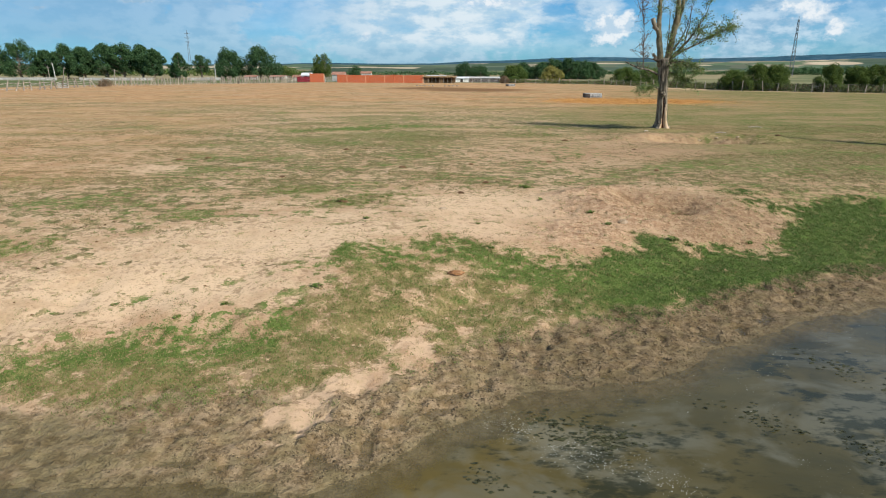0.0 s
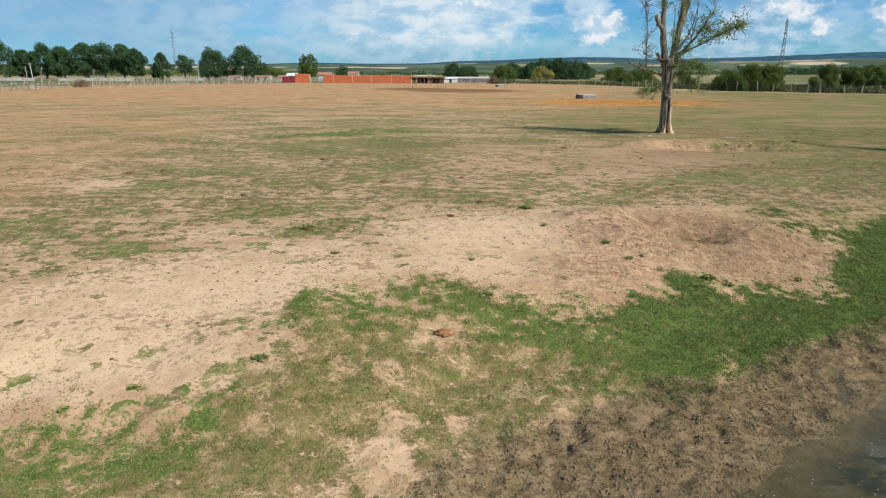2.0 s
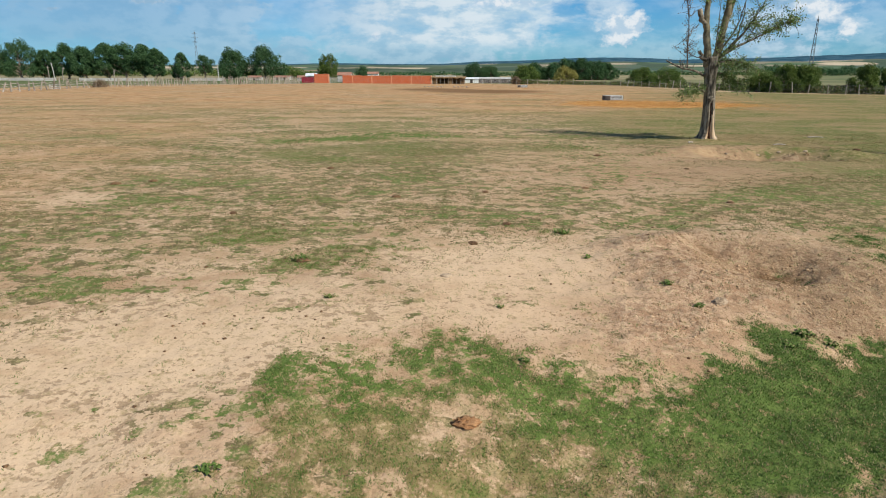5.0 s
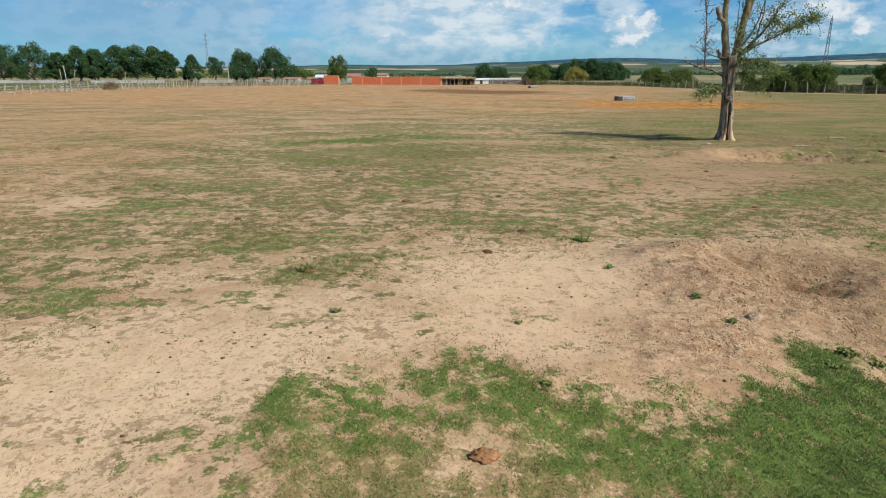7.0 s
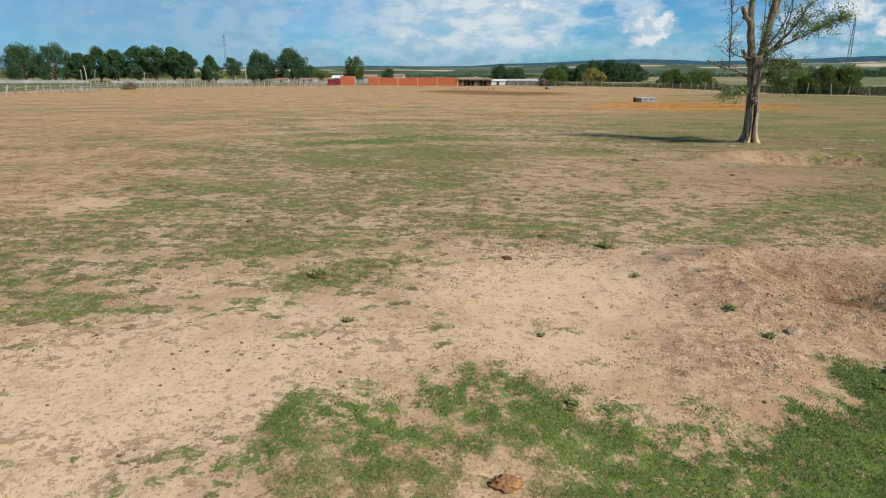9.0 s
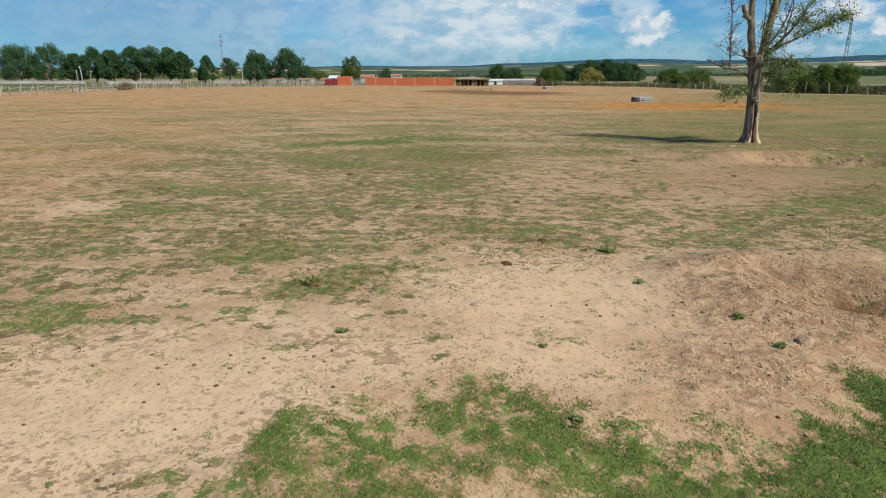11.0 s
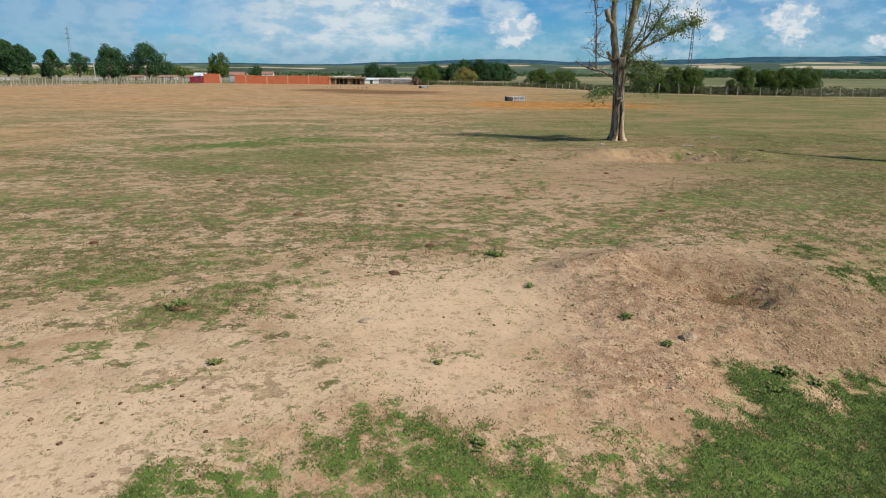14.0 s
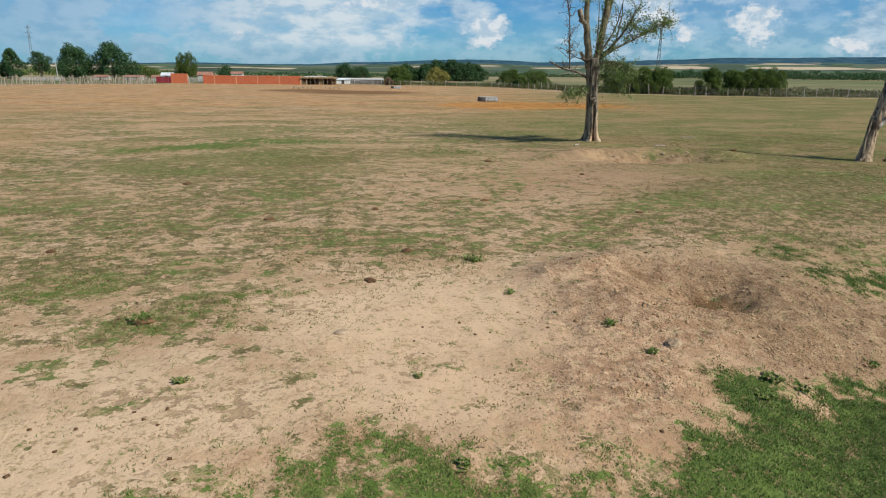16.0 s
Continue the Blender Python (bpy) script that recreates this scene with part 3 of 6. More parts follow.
MUD_Y = (12.2, 12.0, 12.1, 12.4, 12.5, 13.3, 14.7, 16.0, 17.1, 18.9, 19.6, 20.9, 26)
PIT = (8.9, 25.5)
RIGHT_FENCE = [(20.5, 208.5), (34, 207.5), (46, 203), (52, 189), (57, 175), (63, 157), (71, 147.5), (79, 141.5), (85.5, 138.8), (96, 134.8), (109, 133), (123, 131.3), (140, 128.5), (185, 121)]
HOLLOW = ((21.0, 45.6, 1.3, 0.75), (18.8, 46.6, 2.4, 0.9))


def bank(x, y):
    """Distance inland from the pond's edge."""
    return (y - np.interp(x, SHORE_X, SHORE_Y)) * 0.88 + 1.2 * (fractal(x, y, 0.5, 4, 5) - 0.5)


def near_line(x, y, pts):
    best = np.full(np.shape(x), 1e9)
    for (ax, ay), (bx, by) in zip(pts, pts[1:]):
        dx, dy = bx - ax, by - ay
        t = np.clip(((x - ax) * dx + (y - ay) * dy) / (dx * dx + dy * dy), 0, 1)
        best = np.minimum(best, np.hypot(x - ax - t * dx, y - ay - t * dy))
    return best


def blob(x, y, cx, cy, rx, ry, turn=0.0):
    c, s = math.cos(turn), math.sin(turn)
    u, v = ((x - cx) * c + (y - cy) * s) / rx, (-(x - cx) * s + (y - cy) * c) / ry
    return np.exp(-(u * u + v * v))


def masks(x, y):
    d = bank(x, y)
    upper, lower = np.interp(x, TURF_X, TURF_Y), np.interp(x, MUD_X, MUD_Y)
    rag = 1.1 * (fractal(x, y, 0.7, 4, 2) - 0.5)
    fray = 2.0 * (fractal(x, y, 0.8, 5, 41) - 0.5)
    damp = soft(x, 2.0, 6.0)
    turf = soft(upper - y + 0.10 - 0.10 * damp + 0.65 * soft(x, 5.6, 7.6) + fray, -0.9 + 0.2 * damp, 1.1) * soft(y - lower + rag, -0.9, 0.5)
    lush = 0.72 + 0.26 * damp
    turf = turf * lush
    path = near_line(x, y, ((-0.62, 16.7), (-0.75, 15.7), (-0.55, 14.6), (-0.9, 13.9), (-1.4, 13.2)))
    trod = (1 - soft(path + 1.5 * (fractal(x, y, 1.5, 5, 4) - 0.5), 0.0, 0.5)) * (0.55 + 0.45 * soft(y, 13.8, 12.8))
    dust = np.maximum.reduce([blob(x, y, -1.5, 12.9, 1.5, 0.6, 0.5), blob(x, y, -3.1, 12.0, 1.3, 0.6, 0.3), 0.9 * blob(x, y, -3.0, 10.95, 1.2, 0.45, 0.3), 0.8 * blob(x, y, -0.5, 14.6, 0.8, 0.9, 0.3), 0.9 * blob(x, y, -2.4, 12.0, 1.3, 0.7, 0.7), 0.35 * blob(x, y, -7.0, 11.9, 1.8, 0.4), 0.6 * blob(x, y, 0.6, 15.4, 0.9, 0.35, 0.4)])
    dust = soft(dust + 2.4 * (fractal(x, y, 1.3, 5, 15) - 0.5) * soft(dust, 0.05, 0.4), 0.18, 1.0) * (0.3 + 0.7 * soft(fractal(x, y, 2.2, 4, 61), 0.36, 0.58))
    turf = turf * (1 - trod) * (1 - dust) * (1 - 0.75 * blob(x, y, 0.39, 18.2, 0.55, 0.5)) * (1 - 0.9 * blob(x, y, -3.4, 17.2, 0.8, 0.85))
    for cx, cy, r, k in ((14.0, 26.0, 0.9, 0.9), (13.2, 28.2, 0.45, 0.7), (-6.0, 27.4, 0.75, 0.75), (-3.9, 25.1, 0.8, 0.62), (-2.4, 26.3, 0.7, 0.45), (3.65, 28.2, 0.3, 0.75), (-3.6, 28.6, 0.6, 0.55),
                         (-10.2, 31.0, 0.9, 0.5), (-7.6, 54.6, 1.7, 1.2), (-4.8, 57.8, 1.5, 1.0), (-1.6, 56.4, 1.5, 1.0), (-10.6, 53.2, 1.7, 0.85), (-14.0, 56.5, 1.8, 0.55), (-26, 56, 2.6, 0.6), (-8.0, 64.0, 2.2, 0.55), (7.5, 50.0, 2.4, 0.62), (11.5, 47.0, 1.6, 0.5), (12.9, 27.6, 0.5, 0.7), (9.2, 25.3, 0.45, 0.5), (-13.0, 19.3, 0.9, 0.55), (-9.6, 22.5, 0.7, 0.4)):
        turf = np.maximum(turf, 0.85 * k * blob(x, y, cx, cy, r * 2.4, r * 1.35))
    # the sward breaks up into clumps a hand to a stride across
    broken = turf + 0.38 * (fractal(x, y, 0.9, 3, 9) - 0.5) + 0.55 * (fractal(x, y, 2.6, 3, 14) - 0.5) + 0.6 * (value_noise(x, y, 5.8, 47) - 0.5)
    turf = soft(broken, 0.05, 1.10) * soft(turf, 0.02, 0.2)
    sere = (0.70 - 0.45 * damp) * soft(upper - y, 0.4, 2.4) + 0.25 * soft(-x, 3.0, 5.0)
    mud = soft(lower - y + 1.4 * rag, -1.1, 0.8) * (1 - 0.5 * trod) * (1 - 0.8 * dust)
    bare = np.maximum.reduce([1.1 * blob(x, y, 1.9, 24.7, 3.3, 2.7), 0.7 * blob(x, y, -5.0, 20.0, 5.5, 2.6, 0.25), 0.75 * blob(x, y, -7.5, 16.6, 4.5, 1.7, 0.1),
                              0.6 * blob(x, y, -4.0, 23.0, 3.5, 1.5, -0.2), 0.8 * blob(x, y, 1.6, 21.8, 2.6, 1.6), 0.5 * blob(x, y, 4.6, 22.6, 2.4, 1.8), 0.75 * dust, 0.3 * trod, 0.8 * blob(x, y, 19.5, 46.6, 4.2, 1.2, -0.1), 0.7 * blob(x, y, -14.5, 33.0, 1.9, 1.6), 0.5 * blob(x, y, 19.5, 52.5, 4.5, 1.5), 0.75 * (1 - soft(near_line(x, y, RIGHT_FENCE), 1.5, 6.5)) * soft(x, 50, 60)])
    spoil = np.maximum.reduce([blob(x, y, 8.2, 25.0, 4.4, 2.7, 0.3), 0.9 * blob(x, y, 9.6, 23.0, 2.6, 1.5, 0.1), 0.7 * blob(x, y, 4.9, 22.0, 2.5, 1.7, 0.5), 0.8 * blob(x, y, 6.2, 27.0, 2.6, 1.0, 0.3), 0.8 * blob(x, y, 11.6, 24.4, 2.2, 1.9), 0.75 * blob(x, y, 19.4, 46.8, 3.8, 1.5, -0.1)])
    redden = np.maximum.reduce([0.7 * trod, 0.4 * dust, 0.9 * blob(x, y, 18.5, 53.5, 3.6, 2.6), 0.3 * blob(x, y, 1.2, 20.8, 2.5, 0.9), 0.80 * blob(x, y, 14, 41, 11, 5, 0.3), 0.95 * blob(x, y, 17.0, 47.0, 8.0, 4.5), 0.55 * blob(x, y, 6, 22, 5, 4), 0.7 * blob(x, y, -6.5, 12.6, 1.6, 0.4), 0.8 * blob(x, y, 4.8, 47.2, 1.8, 0.5)])
    straw = np.maximum.reduce([1.25 * blob(x, y, 30.0, 102.0, 14.0, 9.0), 0.6 * blob(x, y, 40.0, 101.0, 7.0, 5.0), 0.5 * blob(x, y, 20.0, 174.0, 7.0, 7.0), 0.62 * blob(x, y, 22, 108, 6, 4)])
    # the last two blobs darken the pit and its side hollow like shade
    muck_pit_shade = np.maximum.reduce([1.1 * blob(x, y, 8.0, 150.0, 14.0, 12.0), blob(x, y, -3.0, 160.0, 11.0, 9.0), 0.55 * blob(x, y, 18, 148, 8, 6), 0.62 * blob(x, y, PIT[0] + 0.1, PIT[1] + 0.1, 1.0, 0.6), 0.5 * blob(x, y, 7.8, 26.7, 0.9, 0.4, -0.9)])
    left = np.interp(y, (-100, 100, 131, 170, 181, 193, 208, 213), (-95, -95, -90, -88, -79, -68, -46, -30))
    right = np.interp(y, (-100, 122, 129, 133, 139, 147, 156, 181, 202, 213), (190, 180, 133, 110, 86, 72, 64, 56, 50, 24))
    farm = np.maximum(soft(y, 216, 224), np.maximum(soft(left - x, 8, 22), soft(x - right, 4, 12)))
    # greener sward in the middle distance and to the east
    pasture = 0.22 * soft(y, 24, 34) + 0.45 * blob(x, y, 44, 76, 28, 22) + 0.85 * blob(x, y, 74, 112, 50, 34) + 0.25 * blob(x, y, 0, 48, 15, 6) - 0.20 * soft(y, 80, 125) * (1 - soft(x, 10, 60)) - 0.15 * blob(x, y, 12, 95, 25, 12) - 0.25 * blob(x, y, -26, 38, 13, 10) + 0.22 * blob(x, y, -14, 27, 9, 5) + 0.30 * blob(x, y, 25, 33, 12, 9) + 0.55 * blob(x, y, 52, 58, 26, 28) + 0.16 * blob(x, y, -6, 38, 16, 9) + 0.85 * blob(x, y, -3.5, 25.0, 1.6, 0.55, 0.75) + 0.5 * blob(x, y, -6.3, 28.0, 1.6, 1.4) + 0.42 * soft(x, 9, 22) * soft(y, 27, 36) * (1 - soft(y, 60, 80)) - 0.5 * blob(x, y, 15.5, 46.0, 8, 6)
    baked = np.maximum(soft(y, 62, 110) * (1 - soft(x - 0.1 * y, 10, 55)), 0.55 * soft(-x - 0.12 * y, 8, 16) * soft(y, 24, 32)) * (1 - farm)
    wet = np.maximum.reduce([soft(1.3 - d, 0, 1.4), 0.5 * mud, 1.1 * blob(x, y, -8.0, 10.9, 4.2, 1.3)])
    return dict(cover=turf, bare=bare, mud=mud, spoil=spoil, straw=straw, muck_pit_shade=muck_pit_shade, farm=farm, redden=redden, pasture=pasture, wet=wet, baked=baked, sere=sere)


def height(x, y, m=None):
    d = bank(x, y)
    z = WATER_Z + np.interp(d, (-40, -6, -2, 0, 2, 4, 5, 6, 7, 8.5, 11, 14), (-0.9, -0.55, -0.22, 0, 0.22, 0.47, 0.78, 1.0, 1.2, 1.37, 1.51, 1.55))
    m = m or masks(x, y)
    fine = np.clip(1.3 - np.hypot(x - 2, y - 20) / 70, 0, 1)
    z = z + 0.16 * (fractal(x, y, 0.09, 3, 7) - 0.5) * soft(d, 9, 20)
    z = z + fine * (0.05 * (fractal(x, y, 0.55, 3, 1) - 0.5) + 0.018 * (value_noise(x, y, 3.1, 3) - 0.5) * (1 + 3.0 * m["mud"] * soft(d, 0.2, 1.0) + 2.2 * m["spoil"]) + 0.02 * m["spoil"] * (value_noise(x, y, 6.0, 8) - 0.5) + 0.085 * m["mud"] * soft(x, -6.5, -3.5) * soft(d, 0.3, 1.3) * (value_noise(x, y, 3.3, 12) - 0.5) + 0.10 * m["spoil"] * (value_noise(x, y, 2.4, 19) - 0.5) + 0.09 * m["spoil"] * (fractal(x, y, 1.0, 4, 29) - 0.5) + 0.06 * m["mud"] * soft(d, 0.3, 1.3) * (value_noise(x, y, 1.3, 22) - 0.5))
    z = z + 0.045 * m["cover"] * (value_noise(x, y, 1.6, 2) - 0.2) * fine
    # mud poached by hooves, and crumbly dug earth
    poached = m["mud"] * soft(d, 0.1, 0.8) * (0.25 + 0.75 * soft(x, -6.5, -3.0))
    z = z - 0.11 * poached * soft(0.5 - value_noise(x, y, 3.4, 12), 0.0, 0.25) + 0.055 * poached * (value_noise(x, y, 6.5, 31) - 0.5)
    z = z + 0.045 * m["spoil"] * fine * (value_noise(x, y, 5.2, 37) - 0.5)
    # the dug pit with its rim of thrown-out earth
    r = np.hypot((x - PIT[0]) / 1.75, (y - PIT[1]) / 1.35) + 0.3 * (fractal(x, y, 1.2, 3, 6) - 0.5)
    z = z - 0.44 * (1 - soft(r, 0.2, 1.0)) - 0.26 * blob(x, y, 7.75, 26.75, 1.0, 0.5, -0.9) + 0.17 * np.exp(-((r - 1.75) / 0.75) ** 2) * (0.5 + fractal(x, y, 0.8, 3, 3)) * soft(y - 23.2 - 0.25 * (x - 6), -1.0, 1.6)
    z = z + 0.16 * blob(x, y, 6.3, 26.9, 1.5, 0.55, 0.25) + 0.10 * blob(x, y, 9.4, 23.6, 2.0, 0.7, -0.1)
    for hx, hy, hr, depth in HOLLOW:
        r = np.hypot((x - hx) / 1.7, y - hy) / hr
        r = r + 0.35 * (fractal(x, y, 1.4, 3, 83) - 0.5)
        z = z - depth * 0.85 * (1 - soft(r, 0.25, 1.0)) + 0.24 * (0.35 + 1.3 * fractal(x, y, 1.3, 3, 71)) * np.exp(-((r - 1.3) / 0.4) ** 2) * soft(y - hy, -0.8, 0.8)
    return z + 0.22 * blob(x, y, 18.6, 54.2, 2.2, 2.2)


def lay(x, y):
    return float(height(np.array([x]), np.array([y]))[0])


def graded(start, stop, step, growth_low, low_end, growth_high, high_end):
    mid = list(np.arange(start, stop, step))
    high, s = [mid[-1]], step
    while high[-1] < high_end:
        s = min(s * growth_high, 400)
        high.append(high[-1] + s)
    low, s = [mid[0]], step
    while low[-1] > low_end:
        s = min(s * growth_low, 400)
        low.append(low[-1] - s)
    return np.array(low[:0:-1] + mid + high[1:])


def build_ground():
    xs = graded(-14, 17, 0.08, 1.055, -5600, 1.055, 5600)
    ys = graded(9.5, 28, 0.08, 1.16, -3000, 1.015, 5600)
    gx, gy = np.meshgrid(xs, ys)
    x, y = gx.ravel(), gy.ravel()
    m = masks(x, y)
    z = height(x, y, m)
    nx, ny = len(xs), len(ys)
    i = (np.arange(ny - 1)[:, None] * nx + np.arange(nx - 1)[None, :]).ravel()
    quads = np.stack([i, i + 1, i + nx + 1, i + nx], 1).astype(np.int32)
    me = bpy.data.meshes.new("ground")
    me.vertices.add(len(x))
    me.vertices.foreach_set("co", np.stack([x, y, z], 1).astype(np.float32).ravel())
    me.loops.add(quads.size)
    me.loops.foreach_set("vertex_index", quads.ravel())
    me.polygons.add(len(quads))
    me.polygons.foreach_set("loop_start", np.arange(0, quads.size, 4, dtype=np.int32))
    me.polygons.foreach_set("use_smooth", np.ones(len(quads), dtype=bool))
    me.update(calc_edges=True)
    for key, value in m.items():
        me.attributes.new(key, "FLOAT", "POINT").data.foreach_set("value", np.clip(value, -1, 1).astype(np.float32))
    me.materials.append(GROUND)
    tagged(new("ground", me), "dry trampled pasture with worn grass and bare earth", "ground", kind="structure")


build_ground()
wx, wy = np.meshgrid(np.concatenate([np.linspace(-76, -14, 21), np.linspace(-13.6, 20, 85), np.linspace(21, 71, 20)]), np.concatenate([np.linspace(-95, 5, 31), np.linspace(5.4, 26, 52)]))
wn, wm = wx.shape[1], wx.shape[0]
wv = np.stack([wx.ravel(), wy.ravel(), np.full(wx.size, WATER_Z)], 1)
wf = [(r * wn + c, r * wn + c + 1, (r + 1) * wn + c + 1, (r + 1) * wn + c) for r in range(wm - 1) for c in range(wn - 1)]
water_mesh = mesh_of("water", wv, wf, WATER, smooth=True)
water_mesh.attributes.new("shallow", "FLOAT", "POINT").data.foreach_set("value", soft(bank(wx.ravel(), wy.ravel()), -1.5, 0.2).astype(np.float32))
tagged(new("water", water_mesh), "murky brown pond water with dark submerged weed", "pond", kind="structure")


# ---------------------------------------------------------------- hills
def hill_colour(n):
    p = n.coords()
    scrub = n.noise(0.006, 6, 0.62, n.mapped(p, (1, 0.5, 3)))
    fine = n.noise(0.022, 4, 0.6, n.mapped(p, (1, 0.4, 3)))
    # a patchwork of fields by bearing and height
    v = n.add("ShaderNodeCombineXYZ", {0: n.math("ADD", n.math("MULTIPLY", n.attr("bearing"), 0.42), n.math("MULTIPLY", n.math("SUBTRACT", scrub, 0.5), 0.8)), 1: n.math("MULTIPLY", n.attr("over"), 300.0)})
    cell = n.add("ShaderNodeTexVoronoi", {"Vector": v, "Scale": 1.0}, feature="F1")
    pick = n.add("ShaderNodeSeparateColor", {0: cell.outputs["Color"]})
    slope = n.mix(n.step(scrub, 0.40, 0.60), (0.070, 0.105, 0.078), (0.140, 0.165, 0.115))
    slope = n.mix(n.math("MULTIPLY", n.step(pick.outputs[0], 0.52, 0.56), 0.8), slope, (0.105, 0.150, 0.085))
    slope = n.mix(n.math("MULTIPLY", n.step(pick.outputs[1], 0.74, 0.77), 0.75), slope, (0.30, 0.255, 0.175))
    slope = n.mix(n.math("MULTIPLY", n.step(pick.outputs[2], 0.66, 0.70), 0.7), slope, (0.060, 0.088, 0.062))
    field = n.math("ADD", n.attr("stubble"), n.math("MULTIPLY", n.math("SUBTRACT", scrub, 0.5), 0.5))
    c = n.mix(n.step(field, 0.42, 0.50), slope, n.mix(n.step(fine, 0.4, 0.6), (0.42, 0.33, 0.235), (0.53, 0.43, 0.30)))
    # the blue of the wooded crests is distance haze put into the colour
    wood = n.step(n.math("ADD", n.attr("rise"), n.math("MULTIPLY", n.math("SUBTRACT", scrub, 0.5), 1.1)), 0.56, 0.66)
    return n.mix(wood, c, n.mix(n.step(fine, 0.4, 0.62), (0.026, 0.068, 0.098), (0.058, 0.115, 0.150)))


HILL = material("hill scrub and fields with haze-blue crests", hill_colour, 1.0, spec=0.0)
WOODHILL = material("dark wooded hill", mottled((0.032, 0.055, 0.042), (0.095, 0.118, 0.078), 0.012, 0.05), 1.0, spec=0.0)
SKY_AZ = (-60, -34.6, -19.5, -14, -12, -9.2, -5.3, -2.3, -0.3, 2.7, 6.6, 9.5, 13.3, 16.5, 19.0, 22, 26, 30.6, 34.9, 38.9, 42.6, 60)
SKY_UP = (0.003, 0.0022, 0.0028, 0.0040, 0.0052, 0.0056, 0.0050, 0.0050, 0.0059, 0.0090, 0.0108, 0.0133, 0.0148, 0.0141, 0.0118, 0.0128, 0.0146, 0.0176, 0.0203, 0.0207, 0.0218, 0.024)


# stubble fields on the slopes: bearing, height over the eye per metre of distance, and half sizes
FIELDS = ((29.5, 0.0110, 2.0, 0.0016), (31.2, 0.0068, 2.2, 0.0024), (39.6, 0.0072, 4.6, 0.0022), (38.4, 0.0126, 2.4, 0.0010), (46.5, 0.0066, 3.0, 0.0020), (3.0, 0.0058, 1.4, 0.0010),
          (9.6, 0.0040, 1.6, 0.0009), (14.5, 0.0062, 1.6, 0.0010), (-4.0, -0.0012, 7.0, 0.0011), (-19.0, -0.0010, 8.0, 0.0011), (20.5, 0.0038, 2.4, 0.0010))


def ridge(name, near, crest, back, up, seed, scarp, label, left=-62, right=64, step=0.2, wooded=False):
    """A range of hills between two distances, whose crest stands `up` (a function of the bearing) over the eye."""
    az = np.radians(np.arange(left, right, step))
    rr = np.array(list(np.linspace(near, crest, 34)) + [crest + (back - crest) * 0.5, back])
    a, r = np.meshgrid(az, rr)
    x, y = r * np.sin(a), r * np.cos(a)
    t = np.clip((r - near) / (crest - near), 0, 1)
    deg = np.degrees(a)
    top = 4.9 + crest * up(deg)
    wave = fractal(x, y, 0.0016, 4, seed)
    shape = np.where(r <= crest, np.clip(0.62 * t + 0.40 * soft(t + 0.3 * (wave - 0.5), 0.62, 1.0), 0, 1), 0.97)
    shape = np.where(np.abs(r - crest) < 1, 1.0, shape)
    z = -2.0 + (top + 2.0) * shape
    nx, ny = len(az), len(rr)
    faces = [(j * nx + i, j * nx + i + 1, (j + 1) * nx + i + 1, (j + 1) * nx + i) for j in range(ny - 1) for i in range(nx - 1)]
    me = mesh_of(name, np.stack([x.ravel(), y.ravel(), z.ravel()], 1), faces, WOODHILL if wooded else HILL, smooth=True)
    over = (z - 4.9) / r
    rise = soft(over / np.maximum(up(deg), 0.002), scarp - 0.3, scarp + 0.3)
    stubble = np.max([blob(deg, over, *q) for q in FIELDS], axis=0)
    for key, value in (("rise", rise), ("stubble", stubble), ("bearing", deg), ("over", over)):
        me.attributes.new(key, "FLOAT", "POINT").data.foreach_set("value", value.ravel().astype(np.float32))
    return tagged(new(name, me), label, "hills", kind="structure")


ridge("backdrop_hills", 760, 4300, 4600, lambda a: np.interp(a, SKY_AZ, SKY_UP) + 0.0006 * (value_noise(a, a * 0, 1.1, 3) - 0.5), 21, 0.58, "long flat-topped hills on the horizon, crests coloured haze blue")
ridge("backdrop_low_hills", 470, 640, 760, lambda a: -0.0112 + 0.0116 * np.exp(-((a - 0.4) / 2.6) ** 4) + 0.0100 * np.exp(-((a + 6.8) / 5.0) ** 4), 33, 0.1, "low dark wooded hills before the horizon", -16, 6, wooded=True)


# ---------------------------------------------------------------- grass, clods and litter
def scatter(n, x0, x1, y0, y1, weight, seed):
    rng = np.random.default_rng(seed)
    x, y = rng.uniform(x0, x1, n), rng.uniform(y0, y1, n)
    keep = rng.random(n) < weight(x, y)
    return x[keep], y[keep], rng


def blades(name, x, y, rng, per, spread, tall, width, mat, label):
    n = len(x) * per
    bx = np.repeat(x, per) + rng.normal(0, spread, n)
    by = np.repeat(y, per) + rng.normal(0, spread, n)
    z = height(bx, by) - 0.004
    a, lean = rng.uniform(0, 2 * np.pi, n), rng.uniform(0.3, 1.5, n)
    h = tall * rng.uniform(0.5, 1.3, n)
    w = width * rng.uniform(0.7, 1.3, n)
    c, s = np.cos(a), np.sin(a)
    base = np.stack([bx, by, z], 1)
    side = np.stack([-s * w, c * w, 0 * w], 1)
    tip = base + np.stack([c * h * lean, s * h * lean, h], 1)
    me = many(name, np.stack([base - side, base + side, tip], 1), 3, mat)
    return tagged(new(name, me), label, "grass", kind="stuff")


def turf_weight(x, y):
    m = masks(x, y)
    return soft(m["cover"] + 0.9 * (value_noise(x, y, 7.0, 53) - 0.5), 0.15, 0.8) * (1 - 0.35 * m["sere"]) * soft(bank(x, y), 0.9, 1.6)


x, y, rng = scatter(230000, -14, 19, 11, 30, turf_weight, 1)
near = x < 4.5 + rng.normal(0, 1.2, len(x))
blades("turf_grass", x[near], y[near], rng, 7, 0.055, 0.036, 0.0075, TURF, "short green turf on the sloping pond bank")
